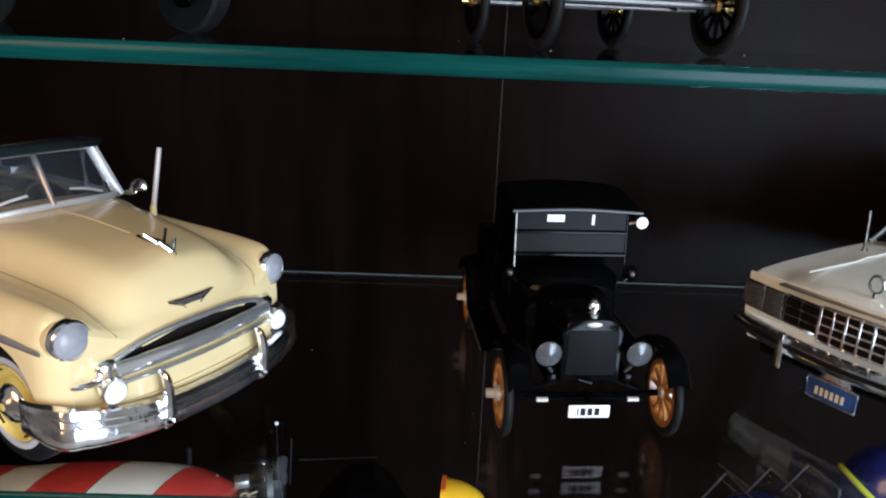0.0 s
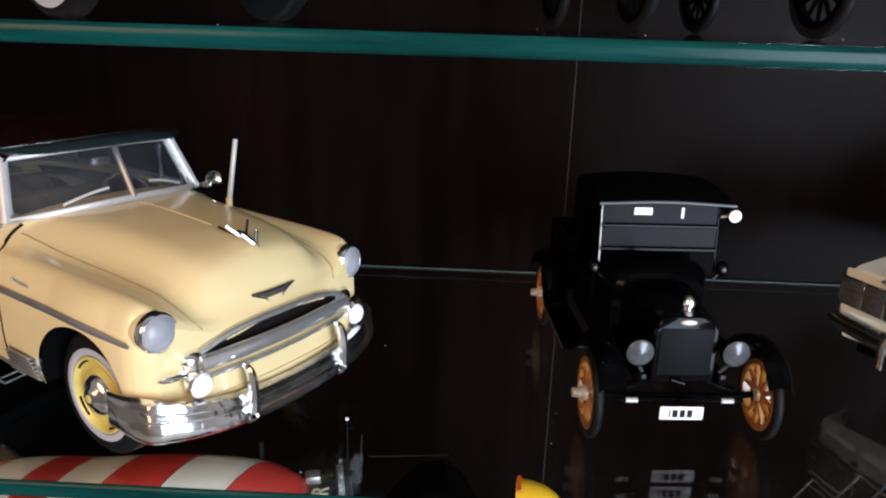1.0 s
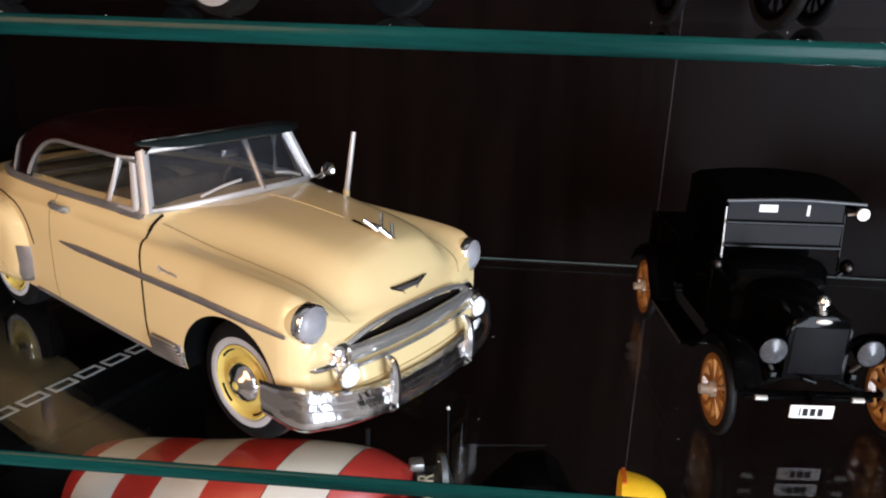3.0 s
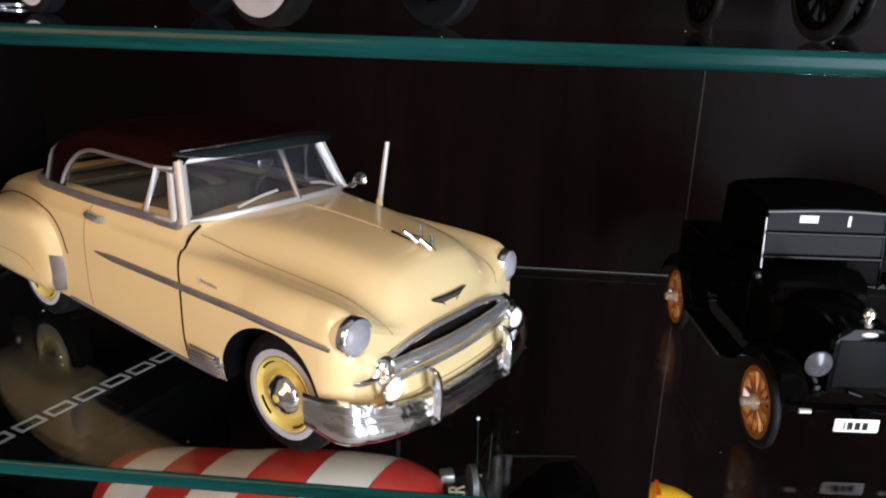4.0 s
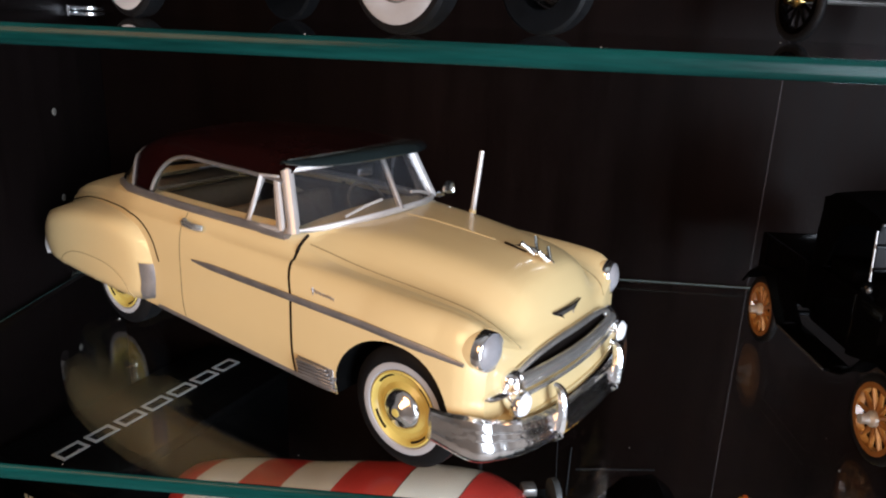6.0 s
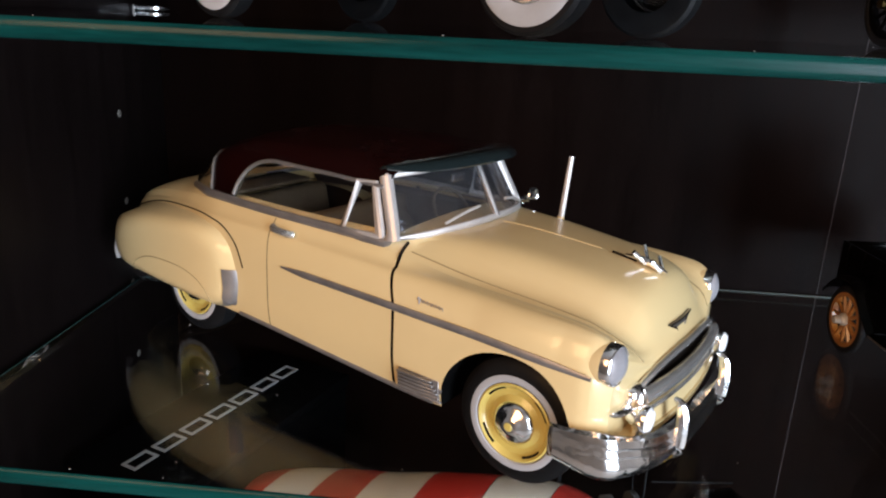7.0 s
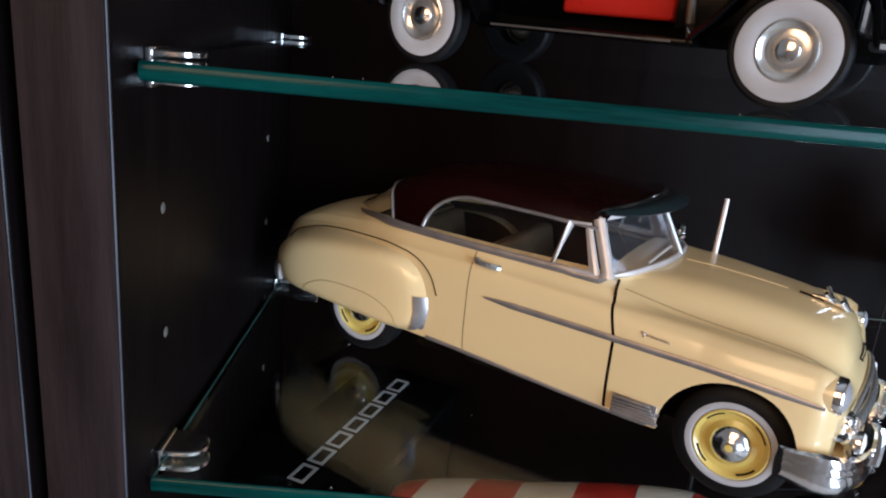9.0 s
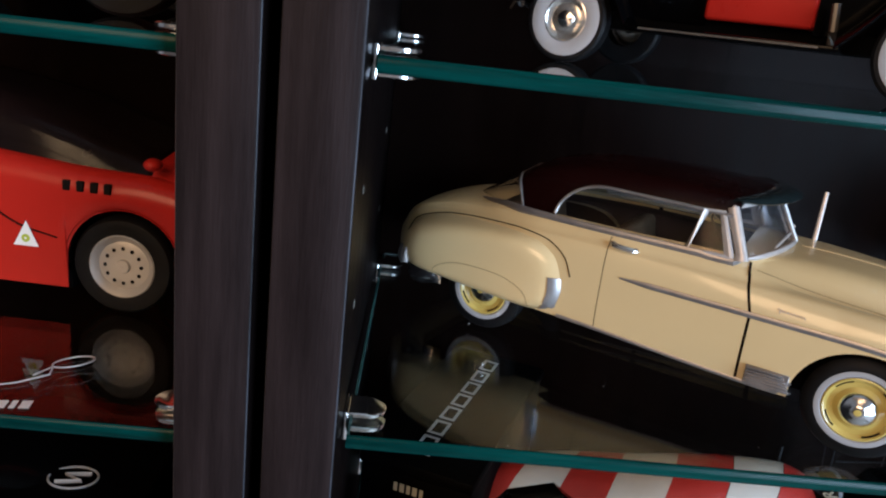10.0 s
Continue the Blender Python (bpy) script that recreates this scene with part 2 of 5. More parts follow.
    return (2 * u**3 - 3 * u**2 + 1) * v[i] + (u**3 - 2 * u**2 + u) * h * slope(i) + (-2 * u**3 + 3 * u**2) * v[i + 1] + (u**3 - u**2) * h * slope(i + 1)


# ---- the setting: two bookcases side by side in a room ----
FRONT, SHELF_FRONT, BACK_Y, BOARD = -0.172, -0.164, -0.006, 0.0185
RIGHT, TOP, BOTTOM = 0.62, 0.78, -0.62
NEXT = -0.0405  # the neighbour's inner face


def setting(name, bm, material, label, smooth=True):
    return tagged(part(name, bm, material, None, "", smooth), label, name.split("_")[0], "", "structure")


# unseen room shell, added to close the place and bounce light into the chrome
WEST, EAST, SOUTH, CEIL = -1.45, 1.75, -1.35, 1.70
setting("floor", box(WEST, EAST, SOUTH, 0.1, -0.74, -0.70), BOUNCE_FLOOR, "unseen brown floor added to bounce light", False)
setting("ceiling", box(WEST, EAST, SOUTH, 0.1, CEIL, CEIL + 0.04), CEILPAINT, "unseen pale ceiling added over the room", False)
setting("wall_north", box(WEST, EAST, 0.062, 0.1, -0.70, CEIL), WALLPAINT, "unseen pale wall added behind the bookcases", False)
setting("wall_west", box(WEST - 0.04, WEST, SOUTH, 0.1, -0.70, CEIL), WALLPAINT, "unseen pale side wall added to close the room", False)
setting("wall_east", box(EAST, EAST + 0.04, SOUTH, 0.1, -0.70, CEIL), WALLPAINT, "unseen pale side wall added to close the room", False)
wb = box(WEST, 0.62, SOUTH, SOUTH + 0.05, -0.70, CEIL)
box(1.28, EAST, SOUTH, SOUTH + 0.05, -0.70, CEIL, bm=wb)
box(0.62, 1.28, SOUTH, SOUTH + 0.05, -0.70, -0.46, bm=wb)
box(0.62, 1.28, SOUTH, SOUTH + 0.05, 0.66, CEIL, bm=wb)
setting("wall_south", wb, WALLPAINT, "unseen pale wall added round the window opening", False)

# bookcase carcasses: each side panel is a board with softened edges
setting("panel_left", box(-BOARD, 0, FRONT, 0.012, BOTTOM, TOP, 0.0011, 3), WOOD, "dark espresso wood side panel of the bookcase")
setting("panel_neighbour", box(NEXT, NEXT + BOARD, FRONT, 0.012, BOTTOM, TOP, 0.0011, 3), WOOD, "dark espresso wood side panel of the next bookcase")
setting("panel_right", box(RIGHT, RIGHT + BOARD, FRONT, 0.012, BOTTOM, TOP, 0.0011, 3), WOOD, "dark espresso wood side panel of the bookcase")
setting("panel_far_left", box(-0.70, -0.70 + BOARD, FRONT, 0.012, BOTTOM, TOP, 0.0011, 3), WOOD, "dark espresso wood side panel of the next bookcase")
# worn corner lines, with the window's rim highlight painted in as pale strips
for name, xs in (("panel_left", (-BOARD + 0.0003, -0.0009)), ("panel_neighbour", (NEXT + 0.0002, NEXT + BOARD - 0.0010))):
    for xe in xs:
        part("edge_band", box(xe, xe + 0.0007, FRONT - 0.0002, FRONT + 0.0004, BOTTOM + 0.002, TOP - 0.002, 0.0002, 1), EDGE_GLINT, bpy.data.objects[name], "worn edge line with its highlight painted in")
SEAM = 0.2665
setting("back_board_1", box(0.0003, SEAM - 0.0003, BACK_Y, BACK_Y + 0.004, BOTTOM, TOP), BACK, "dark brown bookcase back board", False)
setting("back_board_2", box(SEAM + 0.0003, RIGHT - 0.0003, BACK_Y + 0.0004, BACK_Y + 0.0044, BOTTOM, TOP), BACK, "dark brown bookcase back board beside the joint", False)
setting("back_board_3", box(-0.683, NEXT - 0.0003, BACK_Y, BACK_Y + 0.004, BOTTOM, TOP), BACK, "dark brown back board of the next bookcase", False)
# added strip: the joint's paler line is put into its lit wood colour
setting("trim_5", box(SEAM - 0.00025, SEAM + 0.00025, BACK_Y - 0.0002, BACK_Y + 0.003, BOTTOM, TOP), LIT_WOOD, "thin brown strip in the joint of the back boards", False)
# front strips paint the panels' lit faces lighter than their inner sides
for k, x in enumerate((-BOARD, NEXT, RIGHT, -0.70)):
    setting("trim_%d" % (k + 1), box(x + 0.0005, x + BOARD - 0.0005, FRONT - 0.0008, FRONT + 0.0003, BOTTOM, TOP, 0.0003), LIT_WOOD, "brown wood-grained front strip in the panel's lit tone")
setting("panel_top", box(-0.70, RIGHT + BOARD, FRONT, 0.06, TOP + 0.0005, TOP + 0.018, 0.001), WOOD, "dark wood bookcase top")
setting("panel_bottom", box(-0.70, RIGHT + BOARD, FRONT, 0.06, -0.70, BOTTOM - 0.0005, 0.001), WOOD, "dark wood bookcase base")


def glass_shelf(x0, x1, z, label):
    """A clear slab whose cut edges show deep green."""
    t = 0.0042
    th = empty("glass_shelf", pose(0, 0, 0), label, "shelf", "glass shelves")
    slab = part("slab", box(x0 + 0.0008, x1 - 0.0008, SHELF_FRONT + 0.0009, BACK_Y + 0.0006, z - t, z), GLASS, th, "", False)
    slab.visible_shadow = False
    prof = [(SHELF_FRONT + 0.0008, z - t + 0.0001)]
    prof += [(SHELF_FRONT + 0.0011 - 0.0011 * math.cos(a) ** 0.8, z - t / 2 + (t / 2 - 0.0001) * math.sin(a)) for a in np.linspace(-1.15, 1.15, 13)]
    prof += [(SHELF_FRONT + 0.0008, z - 0.0001)]
    part("edge", grid([[(xx, py, pz) for py, pz in prof] for xx in np.linspace(x0, x1, 24)], closed_u=True, caps=True), EDGE, th, "polished green front edge")
    # side edges: light gathered in the glass is painted as a paler green
    for xa in (x0, x1 - 0.0007):
        part("edge", box(xa, xa + 0.0007, SHELF_FRONT + 0.0009, BACK_Y - 0.0004, z - t + 0.0002, z - 0.0002), LIT_SIDE_EDGE, th, "green side edge with its brightness painted in", False)
    # added strip whose pale colour draws the bright line of the glass's back edge
    if abs(z) < 0.01:
        part("edge", box(x0 + 0.0009, x1 - 0.0009, BACK_Y - 0.0009, BACK_Y - 0.0003, z + 0.0001, z + 0.0006), BACKEDGE, th, "pale strip added as the glass's bright back edge", False)
    return th


LEVEL = 0.0978
for z in (-LEVEL, 0.0, LEVEL, 2 * LEVEL):
    glass_shelf(0.002, RIGHT - 0.002, z, "clear glass shelf with green edges in the bookcase")
for z in (-LEVEL - 0.002, -0.003, LEVEL - 0.0005):
    glass_shelf(-0.681, NEXT - 0.002, z, "clear glass shelf with green edges in the next bookcase")


def shelf_clamp(x, y, z, side, copy_of=None):
    """A chrome U bracket on the panel that grips the glass; side +1 points to larger x."""
    m = Matrix.Translation((x, y, z)) @ Matrix.Rotation(0 if side > 0 else math.pi, 4, "Z")
    if copy_of:
        return copy_thing(copy_of, m)
    th = empty("shelf_clamp", m, "small chrome bracket that grips the glass shelf", "bracket", "shelf brackets")
    part("back_plate", box(0.0001, 0.0016, -0.0058, 0.0058, -0.0064, 0.0022, 0.0004), CHROME, th)
    for z0 in (0.0003, -0.0058):
        prof = []
        for a in np.linspace(-math.pi / 2, math.pi / 2, 13):
            prof.append((0.0065 + 0.0052 * math.cos(a), 0.0052 * math.sin(a)))
        ring = [(0.0014, -0.0052)] + prof + [(0.0014, 0.0052)]
        rows = [[(px * k, py * k, z0 + h) for px, py in ring] for h, k in ((0, 0.94), (0.0003, 1), (0.0012, 1), (0.0015, 0.94))]
        part("lip", grid(rows, closed_u=True, caps=True), CHROME, th, "rounded chrome lip")
    return th


FIRST = shelf_clamp(0, -0.150, 0.0, 1)
for z in (-LEVEL, 0.0, LEVEL, 2 * LEVEL):
    for y in (-0.150, -0.022):
        if (z, y) != (0.0, -0.150):
            shelf_clamp(0, y, z, 1, FIRST)
        shelf_clamp(RIGHT, y, z, -1, FIRST)
for z in (-LEVEL - 0.002, -0.003, LEVEL - 0.0005):
    for y in (-0.150, -0.022):
        shelf_clamp(NEXT, y, z, -1, FIRST)

# drilled peg holes with worn pale rims on the inner faces
PANEL = bpy.data.objects["panel_left"]
HOLE = bmesh.new()
join(HOLE, lathe([(0.0002, 0.0001), (0.0003, 0.0010), (0.0001, 0.0014)], "x", 14))
HOLE_MESH = part("peg_hole", HOLE, mat("worn_peg_rim", (0.10, 0.092, 0.08), 0.5, vary=0.3, scale=300), PANEL, "pale worn peg hole rim")
HOLE_MESH.location = (0, -0.147, 0.0305)
for k in range(-8, 12):
    for y in (-0.147, -0.0415):
        if (k, y) == (0, -0.147) or abs((0.0305 + k * 0.032) % LEVEL) < 0.008:
            continue
        o = new("peg_hole", HOLE_MESH.data)
        o.parent, o.location = PANEL, (0, y, 0.0305 + k * 0.032)


# ---- the cream fifties hardtop (local: x ahead of the front axle, y to its left, z up, in full-size metres) ----
# x, half width, fender-top half width and height
SHELL_SIDE = [
    (-4.02, 0.44, 0.42, 0.7),
    (-3.95, 0.5, 0.44, 0.82),
    (-3.8, 0.57, 0.51, 0.93),
    (-3.5, 0.64, 0.57, 1.01),
    (-3.15, 0.71, 0.65, 1.06),
    (-2.9, 0.76, 0.715, 1.08),
    (-2.5, 0.85, 0.8, 1.09),
    (-1.9, 0.875, 0.83, 1.1),
    (-1.3, 0.89, 0.83, 1.09),
    (-0.93, 0.9, 0.815, 1.085),
    (-0.5, 0.915, 0.79, 1.075),
    (0, 0.925, 0.785, 1.06),
    (0.28, 0.92, 0.785, 1.05),
    (0.4, 0.915, 0.785, 1.04),
    (0.47, 0.908, 0.785, 1.028),
    (0.52, 0.895, 0.78, 1.01),
    (0.56, 0.87, 0.77, 0.975),
    (0.6, 0.81, 0.73, 0.9),
]
# x, valley half width and height, hood shoulder half width and height, centre height
SHELL_TOP = [
    (-4.02, 0.34, 0.74, 0.2, 0.77, 0.78),
    (-3.95, 0.42, 0.86, 0.26, 0.89, 0.9),
    (-3.8, 0.48, 0.97, 0.3, 1.005, 1.02),
    (-3.5, 0.54, 1.07, 0.34, 1.115, 1.13),
    (-3.15, 0.6, 1.13, 0.4, 1.175, 1.19),
    (-2.9, 0.66, 1.17, 0.44, 1.195, 1.205),
    (-2.5, 0.72, 1.19, 0.5, 1.2, 1.2),
    (-1.9, 0.755, 1.195, 0.5, 1.2, 1.2),
    (-0.93, 0.735, 1.175, 0.52, 1.235, 1.262),
    (-0.5, 0.67, 1.085, 0.47, 1.225, 1.262),
    (0, 0.6, 1.035, 0.42, 1.185, 1.232),
    (0.28, 0.57, 1.0, 0.4, 1.14, 1.192),
    (0.4, 0.555, 0.965, 0.385, 1.1, 1.158),
    (0.47, 0.54, 0.935, 0.37, 1.055, 1.105),
    (0.52, 0.52, 0.905, 0.35, 0.985, 1.02),
    (0.55, 0.5, 0.875, 0.33, 0.9, 0.92),
    (0.575, 0.48, 0.85, 0.32, 0.855, 0.865),
    (0.6, 0.44, 0.8, 0.3, 0.82, 0.83),
]


def section(x):
    return np.concatenate((interp(SHELL_SIDE, x), interp(SHELL_TOP, x)))


ARCH_R, HUB_Z = 0.445, 0.375
SIDE_N, ROLL_N, TOP_N = 8, 7, 14


def sill(x):
    """The lower edge of the body side: rocker, wheel arch and valances."""
    z = float(interp([(-4.02, 0.52), (-3.4, 0.42), (-2.2, 0.40), (-0.5, 0.33), (0.45, 0.40), (0.60, 0.44)], x)[0])
    for hub, r in ((0.0, ARCH_R),):
        if abs(x - hub) < r:
            z = max(z, HUB_Z + math.sqrt(r * r - (x - hub) ** 2))
    return z


def shell_row(x, side):
    """One section of the body from the sill over the fender to the centre line."""
    wm, wf, zf, wv, zv, wh, zh, zc = section(x)
    zs = sill(x)
    h = min(0.26, (zf - zs) * 0.8)
    row = []
    for k in range(SIDE_N):
        z = zs + (zf - h - zs) * k / SIDE_N
        c = wm - 0.045 * max(0, (0.62 - z) / 0.3) ** 2
        row.append((c, z))
    for k in range(ROLL_N):
        a = math.pi / 2 * k / ROLL_N
        row.append((wf + (wm - wf) * math.cos(a), zf - h + h * math.sin(a)))
    for c, z in spline([(wf, zf), (wv, zv), (wh, zh), (wh * 0.5, zc - (zc - zh) * 0.25), (0, zc)], TOP_N):
        row.append((c, z))
    k = min(1, max(0, (x - 0.12) / 0.44)) ** 1.5
    return [(x - 0.085 * k * (c / 0.8) ** 2.2, -side * c, z) for c, z in row]


def stations():
    xs = set(np.linspace(-4.02, 0.575, 94).round(4).tolist())
    xs |= {round(ARCH_R * math.cos(a), 4) for a in np.linspace(0, math.pi, 25)} | {-ARCH_R - 0.002, ARCH_R + 0.002, 0.535, 0.555, 0.565, 0.585, 0.592, 0.5998}
    return sorted(xs)


SILL_XS = stations()
CAB0, CAB1 = -2.98, -0.985


def hardtop_shell(x_from, x_to, first, last, sides=(1, -1), lift=0.0):
    """A stretch of the shell between two stations and two points of the section."""
    bm = bmesh.new()
    for s in sides:
        xs = [x_from] + [x for x in SILL_XS if x_from + 0.004 < x < x_to - 0.004] + [x_to]
        grid([[(p[0], p[1] * (1 + lift), p[2] + lift) for p in shell_row(x, s)[first:last]] for x in xs], bm=bm)
    return bm


TOPSTART = SIDE_N + ROLL_N

# greenhouse: x, base half width, crown height
GREEN = [(-3.28, 0.34, 1.21), (-3.18, 0.44, 1.27), (-3.03, 0.55, 1.38), (-2.88, 0.615, 1.49), (-2.70, 0.66, 1.585), (-2.40, 0.71, 1.665), (-2.0, 0.735, 1.71), (-1.5, 0.75, 1.72), (-1.0, 0.745, 1.69), (-0.8, 0.73, 1.65)]


def green_curve(x, side, n=40):
    cb, zc = interp(GREEN, x)
    k = (zc - 1.2) / 0.49
    pts = [(cb, 1.2), (cb - 0.05, 1.2 + 0.17 * k), (cb - 0.10, 1.2 + 0.335 * k), (cb - 0.17, 1.2 + 0.42 * k), (cb * 0.45, zc - 0.022 * k), (0, zc)]
    bow = 0.20 if x > -1.3 else 0.0
    fade = min(1, max(0, (x + 1.3) / 0.25))
    return [(x + bow * fade * (1 - (c / 0.72) ** 2), -side * c, z) for c, z in spline(pts, n)]


def roof_bottom(x):
    """Height of the roof's lower edge: drip rail, rear quarter, rear window top."""
    if x > -2.02:
        return 1.525 - 0.03 * max(0, (x + 1.5))
    if x > -2.45:
        u = (-2.02 - x) / 0.43
        return 1.2 + 0.325 * math.sqrt(max(0, 1 - u**2.2))
    if x > -2.74:
        return 1.2
    return 1.2 + 1.9 * (-2.74 - x)


def clip_curve(curve, z_from, z_to, n):
    """n + 1 points of a curve between two heights, on one side."""
    p = np.array(curve)
    z = np.maximum.accumulate(p[:, 2] + np.arange(len(p)) * 1e-7)
    d = np.r_[0, np.cumsum(np.linalg.norm(np.diff(p, axis=0), axis=1))]
    a = np.interp(z_from, z, d)
    b = np.interp(z_to, z, d)
    return [tuple(np.interp(s, d, p[:, k]) for k in range(3)) for s in np.linspace(a, b, n + 1)]


LONG = 1.042  # the car is that much longer than its drawing


def hardtop():
    car = empty("model_car", pose(0.1588, -0.1216, 0, 0, 0, -31.0), "cream fifties hardtop model car with maroon roof and chrome trim", "model car", scale=0.04)
    car.matrix_basis = pose(0.1609, -0.1228, 0, 0, 0, -31.0) @ Matrix.Diagonal((0.04 * LONG, 0.04, 0.04, 1))
    # shell, split where the real one opens
    part("body", hardtop_shell(-4.02, -1.922, 0, TOPSTART + 3), CREAM, car, "cream yellow painted rear body")
    part("door", hardtop_shell(-1.915, -0.806, 0, TOPSTART + 3, (1,)), CREAM, car, "cream yellow painted door")
    part("door", hardtop_shell(-1.915, -0.806, 0, TOPSTART + 3, (-1,)), CREAM, car, "cream yellow painted door")
    part("front_fender", hardtop_shell(-0.785, 0.60, 0, TOPSTART + 3, (1,)), CREAM, car)
    part("front_fender", hardtop_shell(-0.785, 0.60, 0, TOPSTART + 3, (-1,)), CREAM, car)
    hood = part("hood", hardtop_shell(CAB1, 0.60, TOPSTART + 2, None), CREAM, car, "smooth cream yellow hood")
    hood.cycles.shadow_terminator_geometry_offset = 0.4
    part("trunk_lid", hardtop_shell(-4.02, CAB0, TOPSTART + 2, None), CREAM, car)
    part("belt_panel", hardtop_shell(CAB0, CAB1, TOPSTART + 2, TOPSTART + 6), CREAM, car)
    part("cabin_lining", grid([[(p[0], p[1] * 0.955, p[2]) for p in shell_row(x, 1)[2:TOPSTART + 2]] for x in np.linspace(-2.98, -0.99, 12)]), TRIM_BROWN, car)
    part("cabin_lining", grid([[(p[0], p[1] * 0.955, p[2]) for p in shell_row(x, -1)[2:TOPSTART + 2]] for x in np.linspace(-2.98, -0.99, 12)]), TRIM_BROWN, car)
    # rear end closing plate
    end = bmesh.new()
    row = shell_row(-4.02, 1)
    ring = row + [(p[0], -p[1], p[2]) for p in reversed(row[:-1])]
    end.faces.new([end.verts.new(p) for p in ring])
    part("tail_panel", end, CREAM, car)
    # dark shut lines under the door gaps, liner under the hood gap
    for s in (1, -1):
        for x in (-0.7955, -1.9185):
            g = grid([[(p[0], p[1] * 0.985, p[2] - 0.004) for p in shell_row(x + d, s)[0:TOPSTART + 3]] for d in (-0.02, 0.02)])
            part("shut_line", g, GROOVE, car)
        top = [(p[0], p[1], p[2] + 0.003) for p in shell_row(-0.7955, s)[TOPSTART + 1:TOPSTART + 5]]
        part("shut_line", tube(top, 0.010, 6, flat=0.9), GROOVE, car)
    # roof
    xs = sorted(set(np.linspace(-2.90, -1.085, 50).round(4)) | {-2.45, -2.74, -2.445, -2.02})
    bm = bmesh.new()
    for s in (1, -1):
        grid([clip_curve(green_curve(x, s), roof_bottom(x), 9, 18) for x in xs], bm=bm)
    part("roof", thick(bm, 0.012), MAROON, car, "glossy dark maroon roof")
    bm = bmesh.new()
    for s in (1, -1):
        grid([[(p[0], p[1] * 0.965, p[2] - 0.014) for p in clip_curve(green_curve(x, s), roof_bottom(x) + 0.004, 9, 14)] for x in np.linspace(-2.73, -1.12, 30)], bm=bm)
    part("headliner", bm, HEADLINER, car, "pale olive cloth headliner")
    # glazing
    for s in (1, -1):
        rows = []
        for x in np.linspace(-2.44, -1.09, 40):
            rows.append([(p[0], p[1] * 0.985, p[2]) for p in clip_curve(green_curve(x, s), 1.2, max(roof_bottom(x) - 0.004, 1.204), 8)])
        part("side_window", thick(grid(rows), 0.012), CARGLASS, car, "clear side glazing").visible_shadow = False
        bm = grid([[(p[0], p[1] * 0.99, p[2]) for p in clip_curve(green_curve(x, s), 1.2, roof_bottom(x) - 0.003, 8)] for x in np.linspace(-3.26, -2.745, 16)])
        part("rear_window", thick(bm, 0.012), CARGLASS, car, "wrap-around rear glazing").visible_shadow = False

    # windscreen: two curved panes with a centre bar
    def screen(s, u, v, off=0.0):
        c = u
        base = Vector((-0.955 + 0.265 * (1 - c**2.2), -s * 0.725 * c, 1.20 + 0.08 * (1 - c * c)))
        top = Vector((-1.105 + 0.235 * (1 - c**2), -s * 0.63 * c, 1.565 + 0.055 * (1 - c * c)))
        return base.lerp(top, v) + Vector((off, 0, off * 0.5))

    for s in (1, -1):
        bm = grid([[screen(s, u, v) for u in np.linspace(0.02, 0.985, 14)] for v in np.linspace(0.0, 1, 6)])
        part("windscreen", thick(bm, 0.012), SCREENGLASS, car, "hazy clear windscreen pane").visible_shadow = False
        fr = bmesh.new()
        join(fr, tube([screen(s, u, 0, 0.012) for u in np.linspace(0, 1, 16)], 0.024, flat=0.7))
        join(fr, tube([screen(s, u, 1, 0.012) for u in np.linspace(0, 1, 16)], 0.018, flat=0.7))
        join(fr, tube([screen(s, 0.985, v, 0.004) for v in np.linspace(-0.02, 1.0, 8)], 0.045, 10, flat=0.9))
        part("windscreen_frame", fr, PALESILVER, car, "bright metal windscreen surround")
        part("wiper", tube([screen(s, 0.62, 0.10, 0.03), screen(s, 0.40, 0.20, 0.03), screen(s, 0.22, 0.24, 0.03)], 0.010, smooth=8), PALESILVER, car, "thin bright wiper")
        # door pillar and vent window
        vf = bmesh.new()
        ven = [(-1.02, -s * 0.736, 1.21), (-1.345, -s * 0.742, 1.21), (-1.265, -s * 0.665, 1.52), (-1.15, -s * 0.652, 1.525), (-1.02, -s * 0.736, 1.21)]
        join(vf, tube(ven, 0.025))
        part("vent_window_frame", vf, PALESILVER, car, "silver vent window frame")
        # belt moulding, drip rail and quarter arc
        belt = [(x, -s * (section(x)[3] + 0.006), 1.198 - 0.012 * (x > -1.2)) for x in np.linspace(-2.72, -0.99, 30)]
        belt = [(x, -s * (float(interp(GREEN, x)[0]) + 0.012 + 0.035 * max(0, (x + 2.98) / 0.26)), 1.198 - 0.085 * max(0, (-2.85 - x) / 0.44) ** 1.5) for x in np.linspace(-3.27, -2.76, 12)] + belt
        belt += [(-0.94, -s * 0.735, 1.18)]
        part("belt_moulding", tube(belt, 0.034, flat=0.6), SATIN, car, "dull silver belt moulding")
        rail = [green_curve(x, s)[0:1] and clip_curve(green_curve(x, s), roof_bottom(x), roof_bottom(x) + 0.01, 1)[0] for x in np.r_[np.linspace(-2.448, -2.36, 8), np.linspace(-2.34, -1.10, 34)]]
        rail = [(x, y * 1.012, z) for x, y, z in rail]
        part("drip_rail", tube(rail, 0.014), SATIN, car, "silver window arch trim")
        rw = [clip_curve(green_curve(x, s), roof_bottom(x), 9, 1)[0] for x in np.linspace(-2.895, -2.742, 8)]
        part("rear_window_trim", tube([(x, y * 1.01, z) for x, y, z in rw] , 0.011), SATIN, car)
